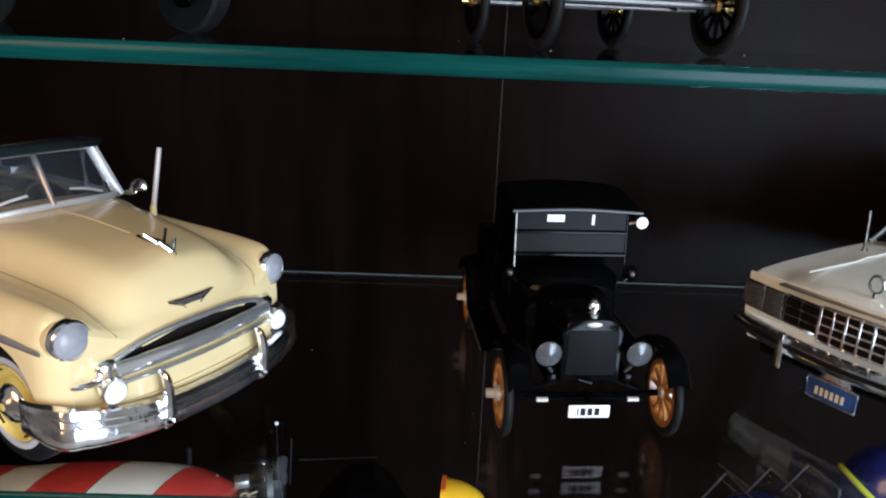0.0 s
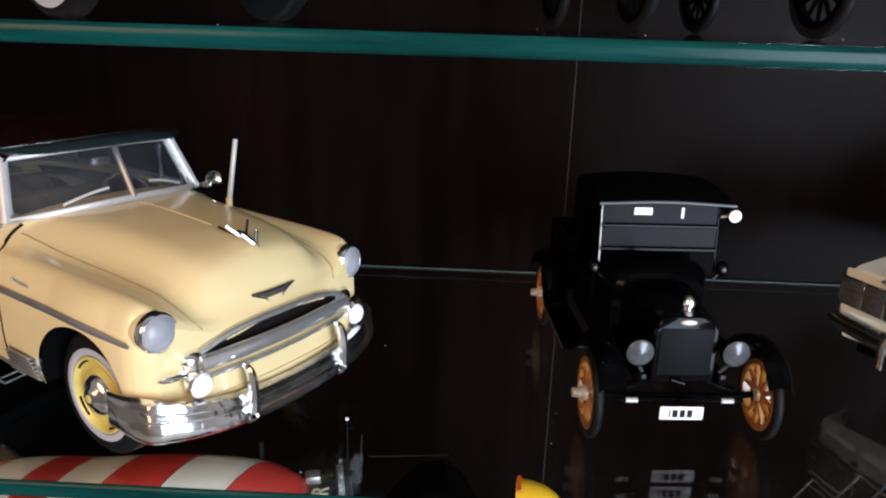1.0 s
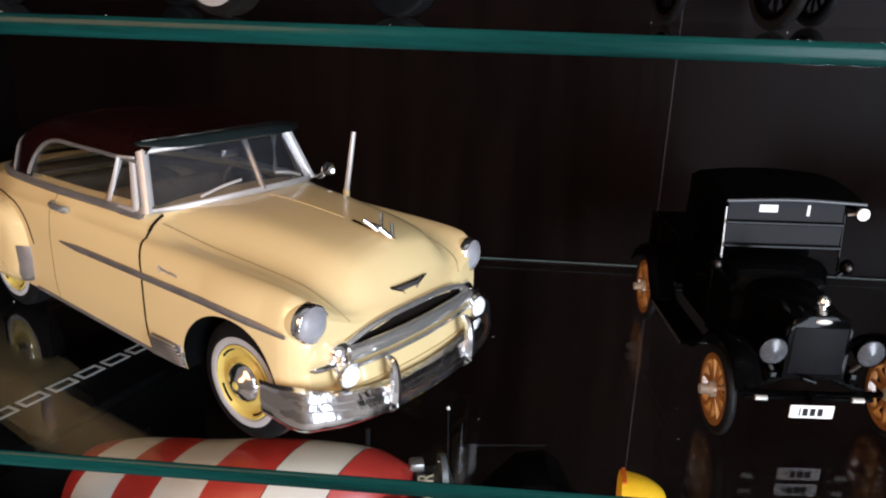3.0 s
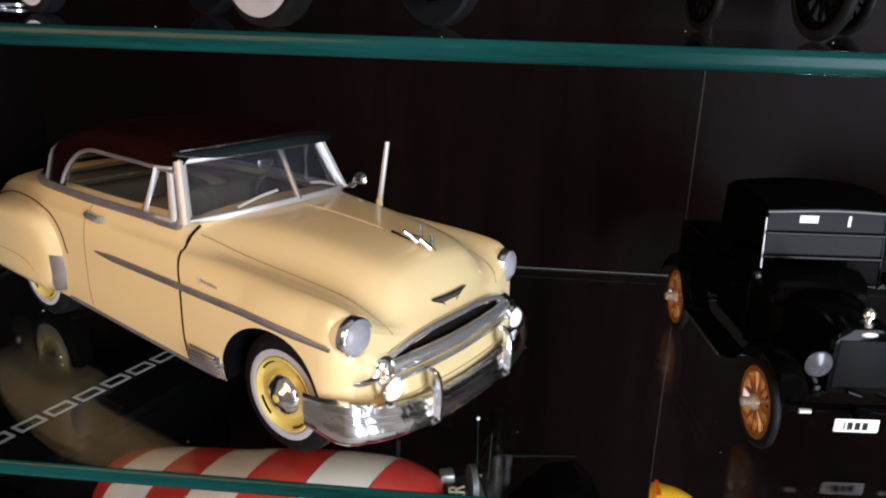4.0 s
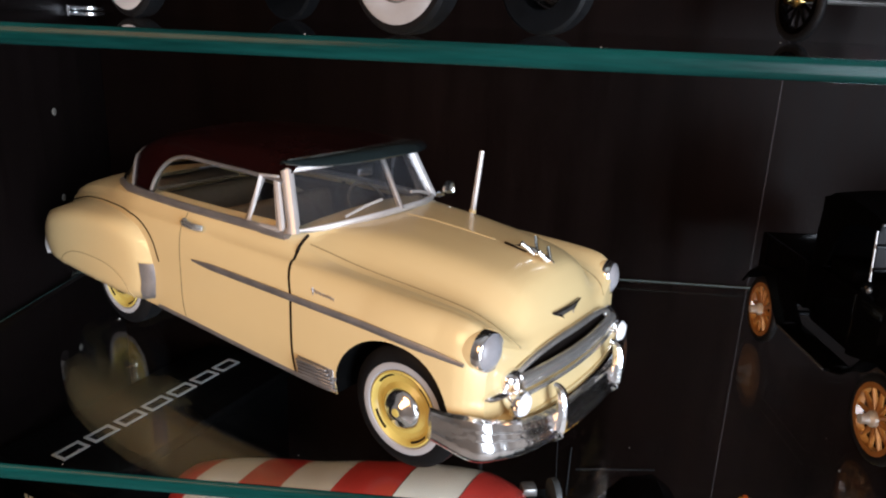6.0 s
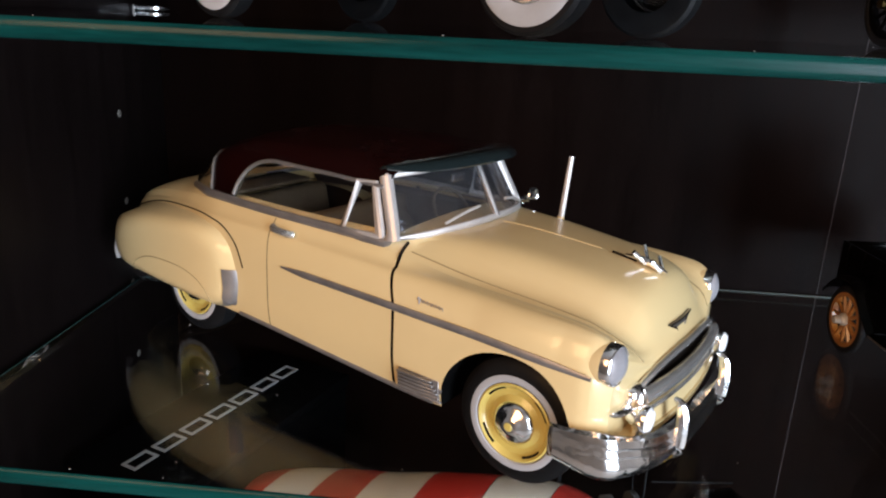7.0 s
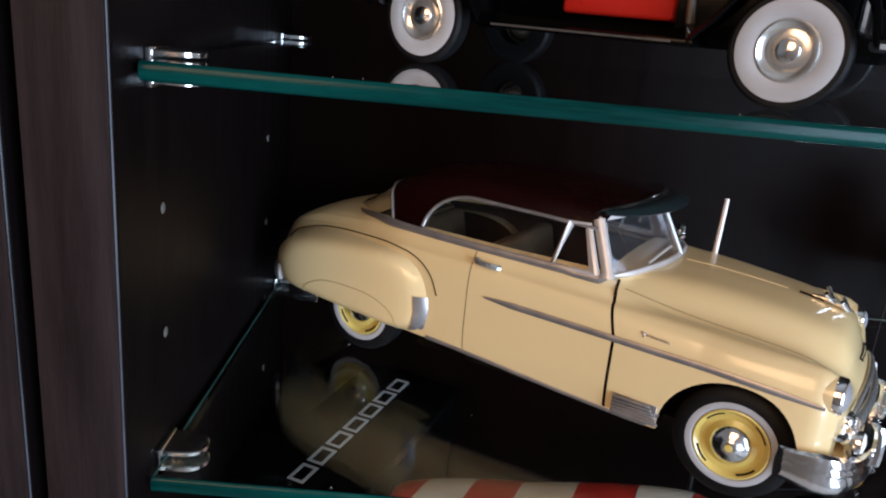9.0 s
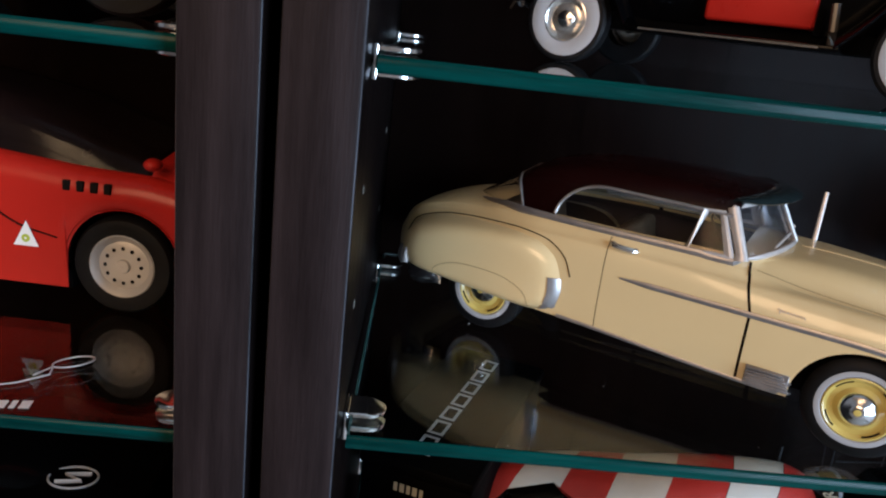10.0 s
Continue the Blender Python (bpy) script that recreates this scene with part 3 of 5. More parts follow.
        part("hood_seam", tube([(p[0], p[1], p[2] + 0.002) for p in (shell_row(x, s)[TOPSTART + 3] for x in np.linspace(-0.75, 0.595, 40))], 0.0045, 6), SEAM_TINT, car, "fine joint along the hood edge")
        # side spear
        sp, sr = [], []
        for x in np.linspace(-1.77, 0.44, 40):
            z = 0.885 - 0.02 * (x + 1.78) / 2.25 - 0.035 * max(0, (x + 0.2) / 0.67) ** 1.5
            r = shell_row(x, s)[:TOPSTART + 1]
            zz = [p[2] for p in r]
            y = np.interp(z, zz, [p[1] for p in r])
            sp.append((x, y - s * 0.004, z))
            sr.append(0.005 + 0.019 * min(1, (x + 1.8) / 0.25) * min(1, 0.25 + (0.5 - x) / 0.4))
        part("side_spear", tube(sp, 0.02, flat=0.5, radii=sr), SATIN, car, "silver side moulding")
        rk = [(x, shell_row(x, s)[0][1] - s * 0.004, sill(x) + 0.012) for x in np.linspace(-2.25, -0.44, 24)]
        part("rocker_moulding", tube(rk, 0.016, flat=0.6), SATIN, car)
        sc = []
        for k in range(25):
            x = -0.62 + 0.17 * k / 24
            z = 0.962 - 0.010 * k / 24 + (0.022 if k < 4 else 0.010) * math.sin(k * 2.3)
            r = shell_row(x, s)[:TOPSTART + 1]
            sc.append((x, np.interp(z, [p[2] for p in r], [p[1] for p in r]) - s * 0.003, z))
        part("script_badge", tube(sc, 0.0030, 5), SATIN, car, "thin silver script badge")
        # louvred panel behind the front wheel
        lv = bmesh.new()
        for k in range(6):
            z = 0.365 + k * 0.024
            x0, x1 = -0.735, -0.43 - 0.012 * k
            y = -s * (0.897 + 0.004 * k)
            join(lv, box(x0, x1, min(y, y - s * 0.02), max(y, y - s * 0.02), z, z + 0.015, 0.003, 1))
        join(lv, box(-0.74, -0.45, min(-s * 0.89, -s * 0.912), max(-s * 0.89, -s * 0.912), 0.36, 0.505, 0.003, 1))
        part("louvre_panel", lv, SATIN, car, "silver louvred panel behind the wheel")
        # rear fender: a closed pod with skirted wheel
        outline = [(-2.21, 0.45), (-2.165, 0.60), (-2.185, 0.77), (-2.26, 0.92), (-2.41, 1.02), (-2.62, 1.055), (-2.9, 1.045), (-3.3, 1.005), (-3.58, 0.945), (-3.76, 0.86), (-3.84, 0.72), (-3.825, 0.56), (-3.74, 0.475), (-3.3, 0.425), (-2.85, 0.395), (-2.4, 0.385)]
        ol = spline(outline + outline[:1], 72)[:-1]
        cx, cz = -2.95, 0.70
        rows = []
        for r in np.linspace(0, 1, 11):
            dep = 0.35 * (1 - r ** 9) ** 0.5
            rows.append([(cx + (p[0] - cx) * r, -s * (0.585 + dep - 0.05 * max(0, (-3.2 - (cx + (p[0] - cx) * r)) / 0.75) ** 2), cz + (p[1] - cz) * r) for p in ol])
        part("rear_fender", grid(rows, closed_u=True), CREAM, car, "rounded cream rear fender with skirt")
        def on_fender(px, pz, lift=0.0):
            ang = math.atan2(pz - cz, px - cx)
            edge = min(ol, key=lambda q: abs((math.atan2(q[1] - cz, q[0] - cx) - ang + math.pi) % (2 * math.pi) - math.pi))
            r = min(0.992, math.hypot(px - cx, pz - cz) / math.hypot(edge[0] - cx, edge[1] - cz))
            return (px, -s * (0.5855 + lift + 0.35 * (1 - r ** 9) ** 0.5 - 0.05 * max(0, (-3.2 - px) / 0.75) ** 2), pz)

        # joint of the wheel skirt, laid on the fender's surface
        jl = [on_fender(px, pz) for px, pz in spline([(-3.40, 0.445), (-3.38, 0.54), (-3.22, 0.635), (-2.95, 0.66), (-2.68, 0.63), (-2.52, 0.54), (-2.48, 0.425)], 40)]
        part("skirt_seam", tube(jl, 0.0035, 6), SEAM_TINT, car, "fine joint of the wheel skirt")
        # stone shield on its leading edge
        sh = []
        for z in np.linspace(0.44, 0.74, 9):
            xe = np.interp(z, [0.44, 0.47, 0.60, 0.77], [-2.225, -2.205, -2.172, -2.188])
            sh.append([on_fender(xe - 0.008 - 0.15 * u * u - 0.002, z, 0.008) for u in np.linspace(0.0, 1, 10)])
        part("stone_shield", thick(grid(sh), 0.012), SATIN, car, "silver stone shield")
        tl = part("tail_lamp", tube([(-3.75, -s * 0.80, 0.47), (-3.785, -s * 0.80, 0.54), (-3.775, -s * 0.79, 0.63)], 0.030, smooth=8, flat=0.9), SATIN, car, "pale tail lamp housing")
        part("lens", tube([(-3.69, -s * 0.865, 0.50), (-3.70, -s * 0.868, 0.57), (-3.695, -s * 0.862, 0.64)], 0.020, smooth=8, flat=0.8), PALESILVER, tl, "pale ribbed lamp cover")
        # joint where the fender meets the body, its gap shadow painted as a dark tube
        jt = []
        for p in spline(outline[2:11], 48):
            r = shell_row(float(p[0]), s)
            y = np.interp(p[1] + 0.004, np.maximum.accumulate([q[2] for q in r]), [abs(q[1]) for q in r])
            jt.append((p[0] + 0.006 * (p[0] > -2.5), -s * max(0.62, float(y)), p[1] + 0.008))
        part("fender_joint", tube(jt, 0.0055, 6), GROOVE, car, "joint along the fender top with its shade painted dark")
        # door handle
        hd = tube([(-1.69, -s * 0.838, 1.116), (-1.715, -s * 0.864, 1.119), (-1.86, -s * 0.864, 1.128), (-1.89, -s * 0.838, 1.128)], 0.024, smooth=8)
        join(hd, ball((-1.88, -s * 0.842, 1.128), 0.03, 0.014, 0.028))
        part("door_handle", hd, GRILLE, car, "bright chrome door handle")
        # headlamps
        hx, hy, hz = 0.487, -s * 0.772, 0.882
        m = Matrix.Translation((hx, hy, hz)) @ pose(0, 0, 0, 0, -2, -s * 4) @ Matrix.Scale(0.85, 4)
        pod = lathe([(-0.62, 0.01), (-0.45, 0.075), (-0.28, 0.118), (-0.12, 0.138), (-0.04, 0.142), (0.005, 0.135)], "x", 32)
        pod.transform(m)
        part("headlamp_pod", pod, CREAM, car)
        ring = lathe([(-0.02, 0.139), (0.018, 0.138), (0.036, 0.131), (0.042, 0.122), (0.03, 0.115)], "x", 36)
        ring.transform(m)
        hl = part("headlamp", ring, CHROME, car, "round headlamp with chrome rim")
        lens = lathe([(0.025, 0.119), (0.040, 0.112), (0.062, 0.075), (0.073, 0.035), (0.077, 0.0005)], "x", 32)
        lens.transform(m)
        part("lens", lens, LENS, hl, "ribbed glass lens")
        refl = lathe([(0.015, 0.115), (-0.03, 0.08), (-0.06, 0.0005)], "x", 24)
        refl.transform(m)
        part("reflector", refl, CHROME, hl)
        # fog lamp on the bumper
        fx, fy, fz = 0.632, -s * 0.647, 0.575
        fb = lathe([(-0.09, 0.0005), (-0.08, 0.035), (-0.03, 0.068), (0.01, 0.077), (0.03, 0.072)], "x", 24)
        join(fb, tube([(-0.03, 0, -0.06), (-0.03, 0, -0.16)], 0.018))
        fb.transform(Matrix.Translation((fx, fy, fz)))
        fog = part("fog_lamp", fb, CHROME, car, "chrome fog lamp")
        fl = lathe([(0.025, 0.070), (0.045, 0.055), (0.055, 0.0005)], "x", 20)
        fl.transform(Matrix.Translation((fx, fy, fz)))
        part("lens", fl, WHITELENS, fog, "white fog lamp lens")
        # overrider
        ov = tube([(0.715, -s * 0.385, 0.265), (0.752, -s * 0.385, 0.32), (0.762, -s * 0.385, 0.43), (0.757, -s * 0.385, 0.53), (0.738, -s * 0.385, 0.59), (0.70, -s * 0.385, 0.61)], 0.034, smooth=12, flat=0.9, radii=[0.022, 0.032, 0.036, 0.036, 0.036, 0.036, 0.035, 0.034, 0.033, 0.031, 0.028, 0.022, 0.012])
        part("overrider", ov, CHROME, car, "chrome bumper overrider")
        # grille end casting
        gc = ball((0.555, -s * 0.615, 0.688), 0.055, 0.08, 0.055)
        join(gc, ball((0.53, -s * 0.70, 0.625), 0.06, 0.13, 0.026))
        join(gc, tube([(0.59, -s * 0.63, 0.70), (0.61, -s * 0.64, 0.60), (0.60, -s * 0.64, 0.48)], 0.020))
        part("parking_lamp", gc, CHROME, car, "chrome parking lamp casting")

    part("windscreen_bar", tube([screen(1, 0.0, v, 0.016) for v in np.linspace(-0.01, 1.02, 8)], 0.022, flat=0.9), SATIN, car, "silver windscreen centre bar")
    # nose panel that closes the front
    bm = bmesh.new()
    row = shell_row(0.60, 1)
    ring = row + [(p[0], -p[1], p[2]) for p in reversed(row[:-1])]
    vs = [bm.verts.new(p) for p in ring]
    inner = [bm.verts.new((v.co.x + 0.018, v.co.y * 0.86, 0.60 + (v.co.z - 0.60) * 0.80)) for v in vs]
    for k in range(len(vs) - 1):
        bm.faces.new((vs[k], vs[k + 1], inner[k + 1], inner[k]))
    bm.faces.new(inner)
    bmesh.ops.recalc_face_normals(bm, faces=bm.faces)
    part("nose_panel", bm, CREAM, car)

    def bow(y, x0, drop):
        return x0 - drop * (y / 0.6) ** 2

    # grille: dark opening, chrome frame and bars
    op = grid([[(bow(y, 0.612, 0.05), y, 0.655 + (0.80 - 0.085 * abs(y / 0.6) ** 3 - 0.655) * v) for y in np.linspace(-0.58, 0.58, 24)] for v in (0, 1)])
    part("grille_opening", thick(op, 0.01), GROOVE, car, "dark grille slot")
    ys = np.linspace(-0.60, 0.60, 32)
    part("grille_top_bar", tube([(bow(y, 0.628, 0.055), y, 0.808 - 0.10 * abs(y / 0.60) ** 3) for y in ys], 0.020, 10), GRILLE, car, "chrome grille upper bar")
    part("grille_centre_bar", tube([(bow(y, 0.66, 0.06), y, 0.676 - 0.01 * (y / 0.6) ** 2) for y in ys], 0.048, 14, flat=0.75), GRILLE, car, "chrome grille centre bar")
    part("grille_lower_bar", tube([(bow(y, 0.668, 0.05), y, 0.590) for y in np.linspace(-0.64, 0.64, 26)], 0.014, 10), GRILLE, car, "chrome grille lower bar")
    part("gravel_pan", thick(grid([[(bow(y, 0.635 + 0.035 * v, 0.05), y, 0.66 - 0.25 * v + 0.012 * math.sin(v * 9)) for y in np.linspace(-0.66, 0.66, 20)] for v in np.linspace(0, 1, 9)]), 0.01), CREAM, car, "cream pan between grille and bumper")
    for y in (-0.30, 0.0, 0.30):
        part("grille_tooth", tube([(bow(y, 0.655, 0.055), y, 0.715), (bow(y, 0.668, 0.055), y, 0.66)], 0.011, 8), CHROME, car)
    cs = np.linspace(-0.86, 0.86, 31)
    part("splash_pan", thick(grid([[(0.575 - 0.15 * (abs(y) / 0.8) ** 2.2 + v * (0.10 + 0.06 * (abs(y) / 0.83) ** 2), y, 0.475 - 0.01 * v) for y in cs] for v in (0, 0.5, 1)]), 0.01), CREAM, car, "cream apron between body and bumper")
    # front bumper: a wrapped blade with a rolled section
    prof = [(-0.01, 0.225), (0.03, 0.235), (0.062, 0.275), (0.066, 0.33), (0.050, 0.365), (0.060, 0.385), (0.046, 0.415), (0.055, 0.435), (0.04, 0.475), (0.0, 0.49), (-0.02, 0.37)]
    rows = []
    for u in np.linspace(-1, 1, 61):
        th = u * math.pi / 2
        y = math.copysign(0.945 * abs(math.sin(th)) ** (2 / 3.3), u)
        back = 0.43 * (1 - max(0, math.cos(th)) ** (2 / 3.3))
        w = (0.76 + 0.24 * min(1, abs(u) / 0.7) ** 2) * (1 - 0.25 * max(0, (abs(u) - 0.8) / 0.2))
        rows.append([(0.695 - back + px * (1 if abs(u) < 0.8 else 0.6), y * (1 + px * 0.5 * (abs(u) > 0.6)), 0.365 + 0.11 * (y / 0.945) ** 2 + (pz - 0.40) * w) for px, pz in prof])
    part("front_bumper", grid(rows, closed_u=True, caps=True), CHROME, car, "polished chrome front bumper")
    rows = [[(-x - 3.135, y * 0.78, z - 0.015) for x, y, z in r] for r in rows]
    part("rear_bumper", grid(rows, closed_u=True, caps=True), CHROME, car, "polished chrome rear bumper")
    # hood strip, ornament, emblem
    st = [(x, 0, section(x)[7] + 0.0005) for x in np.linspace(-0.62, 0.05, 14)]
    part("hood_ridge", tube(st, 0.004, flat=1.2), CREAM, car)
    part("hood_slot", tube([(x, 0.0, section(x)[7] + 0.004) for x in (0.12, 0.17, 0.22, 0.27)], 0.008, flat=1.3), GROOVE, car, "dark slot behind the ornament")
    orn = tube([(0.20, 0, 1.222), (0.30, 0, 1.215), (0.38, 0, 1.19), (0.45, 0, 1.165)], 0.02, smooth=10, flat=0.9, radii=[0.008, 0.012, 0.016, 0.02, 0.022, 0.022, 0.02, 0.02, 0.018, 0.014, 0.01])
    for a, b in (((0.33, 0.015, 1.20), (0.275, 0.085, 1.275)), ((0.33, -0.015, 1.20), (0.275, -0.085, 1.275)), ((0.42, 0.012, 1.175), (0.375, 0.06, 1.235)), ((0.42, -0.012, 1.175), (0.375, -0.06, 1.235))):
        join(orn, tube([a, b], 0.016, flat=0.7))
    part("hood_ornament", orn, CHROME, car, "chrome bird hood ornament")
    em = bmesh.new()
    pts2 = [(-0.17, 0.030), (-0.06, 0.026), (0.0, 0.026), (0.06, 0.026), (0.17, 0.030), (0.075, -0.012), (0.045, -0.045), (0.0, -0.052), (-0.045, -0.045), (-0.075, -0.012)]
    rows = [[(0.556 + dx - 0.35 * (y + 0.0) ** 2, y, 0.895 + z) for y, z in pts2] for dx in (-0.04, 0.012)]
    emblem = part("emblem", grid(rows, closed_u=True, caps=True), STEEL, car, "dark winged emblem")
    part("emblem_rim", tube([(x + 0.002, y, z) for x, y, z in rows[1]], 0.007, 6, closed=True), CHROME, emblem, "bright chrome rim")
    # aerial
    a0 = Vector((-0.548, 0.705, 1.05))
    ant = tube([a0, a0 + Vector((0.0, 0.01, 0.12))], 0.022)
    part("aerial", tube([a0 + Vector((0, 0.01, 0.10)), a0 + Vector((-0.02, 0.10, 0.55))], 0.018), PALESILVER, car, "bright upright aerial")
    part("aerial_base", ant, CREAM, car)
    # spot mirror on the far pillar
    mir = lathe([(-0.05, 0.0005), (-0.04, 0.05), (0.0, 0.075), (0.015, 0.07), (0.0, 0.055), (-0.01, 0.0005)], "x", 24)
    mir.transform(Matrix.Translation((-0.876, 0.845, 1.245)))
    join(mir, tube([(-0.94, 0.73, 1.18), (-0.89, 0.835, 1.235)], 0.014))
    part("door_mirror", mir, CHROME, car, "round chrome mirror")
    # sun visor over the windscreen
    rows = []
    for v in np.linspace(0, 1, 5):
        rows.append([(-1.105 + 0.235 * (1 - u * u) + v * (0.15 + 0.03 * (1 - u * u)) * (1 - 0.5 * abs(u) ** 7), -0.665 * u * (1 + 0.04 * v), 1.625 + 0.06 * (1 - u * u) + 0.03 * math.sin(v * 2.2) - 0.055 * v * v * (1 - 0.75 * abs(u) ** 5)) for u in np.linspace(-1, 1, 33)])
    part("sun_visor", thick(grid(rows), 0.012), VISOR, car, "dark tinted glossy sun visor")
    part("visor_trim", tube([(r[0] - 0.004, r[1], r[2] + 0.004) for r in rows[0][1:-1]], 0.011), CHROME, car, "chrome visor strip")
    # cabin
    part("cabin_floor", box(-3.0, -0.75, -0.72, 0.72, 0.42, 0.46), TRIM_BROWN, car, "", False)
    part("dashboard", thick(grid([[(-0.95 - 0.12 * v + 0.18 * (1 - (y / 0.7) ** 2), y, 1.19 - 0.22 * v * v) for y in np.linspace(-0.7, 0.7, 14)] for v in np.linspace(0, 1, 6)]), 0.02), GREYPLASTIC, car, "grey dashboard")
    for x0, hgt in ((-1.95, 1.10), (-2.85, 1.05)):
        seat = box(x0, x0 + 0.55, -0.66, 0.66, 0.62, 0.80, 0.05, 3)
        bk = box(-0.09, 0.09, -0.66, 0.66, 0.0, hgt - 0.70, 0.06, 3)
        join(seat, bk, Matrix.Translation((x0 + 0.02, 0, 0.72)) @ pose(0, 0, 0, 0, -12, 0))
        part("bench_seat", seat, TRIM_TAN, car, "tan bench seat")
    part("steering_wheel", grid([[(Vector((-1.25, 0.36, 1.13)) + Matrix.Rotation(radians(-35), 3, "Y") @ Vector((0.012 * math.sin(b), (0.2 + 0.012 * math.cos(b)) * math.cos(a), (0.2 + 0.012 * math.cos(b)) * math.sin(a)))) for b in np.linspace(0, 2 * math.pi, 8, endpoint=False)] for a in np.linspace(0, 2 * math.pi, 28, endpoint=False)], closed_u=True, closed_v=True), TRIM_TAN, car, "thin cream steering wheel")
    part("inner_mirror", box(-0.99, -0.965, -0.09, 0.05, 1.47, 1.525, 0.008), CHROME, car)
    part("rear_shelf", box(-3.12, -2.80, -0.42, 0.42, 1.11, 1.14, 0.01), TRIM_TAN, car)
    # underside and wheel housings
    und = box(-3.6, -0.45, -0.56, 0.56, 0.30, 0.41, 0.03)
    box(0.43, 0.56, -0.5, 0.5, 0.3, 0.55, 0.03, bm=und)
    box(-0.5, 0.5, -0.52, 0.52, 0.26, 0.85, 0.03, bm=und)
    part("chassis", und, UNDER, car)
    for s in (1, -1):
        lin = grid([[((ARCH_R + 0.012) * math.cos(a), -s * y, HUB_Z + (ARCH_R + 0.012) * math.sin(a)) for a in np.linspace(-0.1, math.pi + 0.1, 20)] for y in (0.5, 0.70, 0.885)])
        part("wheel_housing", lin, UNDER, car)
    # wheels
    for x in (0.0, -3.0):
        for s in (1, -1):
            y = -s * (0.735 if x == 0 else 0.57)
            r, w = 0.355, 0.19
            tyre = lathe([(-0.5 * w, 0.22), (-0.54 * w, 0.27), (-0.47 * w, 0.325), (-0.34 * w, 0.35), (0, 0.355), (0.34 * w, 0.35), (0.47 * w, 0.325), (0.54 * w, 0.27), (0.5 * w, 0.22)], "y", 48)
            wheel = part("wheel", tyre, RUBBER, car, "black tyre with white wall and yellow rim")
            wheel.location, wheel.scale = (x, y, r * 1.07), (1.07 / LONG, 1, 1.07)
            o = -s
            part("whitewall", lathe([(o * 0.50 * w, 0.222), (o * 0.55 * w, 0.230), (o * 0.56 * w, 0.248), (o * 0.53 * w, 0.270)], "y", 48), WHITEWALL, wheel, "white tyre wall ring")
            part("rim", lathe([(o * 0.53 * w, 0.221), (o * 0.56 * w, 0.211), (o * 0.50 * w, 0.197), (o * 0.42 * w, 0.185), (o * 0.40 * w, 0.15), (o * 0.50 * w, 0.12), (o * 0.47 * w, 0.09)], "y", 48), WHEEL_YELLOW, wheel, "yellow painted rim")
            slots = bmesh.new()
            for k in range(4):
                a0 = k * math.pi / 2 + 0.35
                join(slots, tube([(0.196 * math.cos(a), o * 0.475 * w, 0.196 * math.sin(a)) for a in np.linspace(a0, a0 + 0.6, 8)], 0.008, 6))
            part("rim_slot", slots, GROOVE, wheel, "dark rim slots")
            part("hub_cap", lathe([(o * 0.44 * w, 0.122), (o * 0.56 * w, 0.117), (o * 0.68 * w, 0.092), (o * 0.75 * w, 0.058), (o * 0.80 * w, 0.05), (o * 0.83 * w, 0.03), (o * 0.82 * w, 0.0005)], "y", 36), CHROME, wheel, "domed chrome hub cap")
            part("hub_emblem", lathe([(o * 0.82 * w, 0.026), (o * 0.845 * w, 0.022), (o * 0.85 * w, 0.0005)], "y", 16), WHEEL_YELLOW, wheel, "small yellow hub emblem")

    # the tail is a little shorter than drawn, and the front door gap leans back
    def settle(x, z):
        u = min(1, max(0, (-1.1 - x) / 1.3))
        return x + 0.05 * u * u * (3 - 2 * u) - 0.30 * max(0, z - 0.88) * math.exp(-((x + 0.80) / 0.2) ** 2) * (z < 1.21)

    for ob in car.children:
        if ob.name.startswith("wheel") and not ob.name.startswith("wheel_"):
            ob.location.x = settle(ob.location.x, 0)
        else:
            for o in (ob, *ob.children):
                for v in o.data.vertices:
                    v.co.x = settle(v.co.x, v.co.z)
    return car


hardtop()


def spoked_wheel(car, x, y, side, r, w, spokes, spoke_mat, hub_mat, label, spoke_r=0.022):
    """An artillery wheel: tyre, felloe, spokes and hub; side is the outer direction in y."""
    tyre = [[((r - 0.045 + 0.045 * math.cos(b)) * math.cos(a), 0.5 * w * math.sin(b), (r - 0.045 + 0.045 * math.cos(b)) * math.sin(a)) for b in np.linspace(0, 2 * math.pi, 10, endpoint=False)] for a in np.linspace(0, 2 * math.pi, 40, endpoint=False)]
    wheel = part("wheel", grid(tyre, closed_u=True, closed_v=True), RUBBER, car, label)
    wheel.location = (x, y, r)
    part("felloe", lathe([(-0.4 * w, r - 0.075), (-0.4 * w, r - 0.12), (0.4 * w, r - 0.12), (0.4 * w, r - 0.075)], "y", 36, True), spoke_mat, wheel)
    for k in range(spokes):
        a = 2 * math.pi * k / spokes
        part("spoke", tube([(0.04 * math.cos(a), 0, 0.04 * math.sin(a)), (0.5 * r * math.cos(a), 0, 0.5 * r * math.sin(a)), ((r - 0.11) * math.cos(a), 0, (r - 0.11) * math.sin(a))], spoke_r, 6, radii=[spoke_r * 1.3, spoke_r, spoke_r * 0.8]), spoke_mat, wheel)
    part("hub", lathe([(-0.5 * w, 0.0005), (-0.5 * w, 0.05), (0, 0.075), (side * 0.6 * w, 0.07), (side * 0.9 * w, 0.045), (side * 1.7 * w, 0.042), (side * 1.75 * w, 0.0005)], "y", 20), hub_mat, wheel, "bright metal hub")
    return wheel


def wing(pts, y0, y1, crown=0.03, n=24):
    """A mudguard along (x, z) points between two sides."""
    rows = []
    for x, z in spline(pts, n):
        rows.append([(x, y0 + (y1 - y0) * v, z + crown * (1 - (2 * v - 1) ** 2) - 0.03 * (v > 0.99) - 0.0) for v in np.linspace(0, 1, 7)])
    return thick(grid(rows), 0.02)


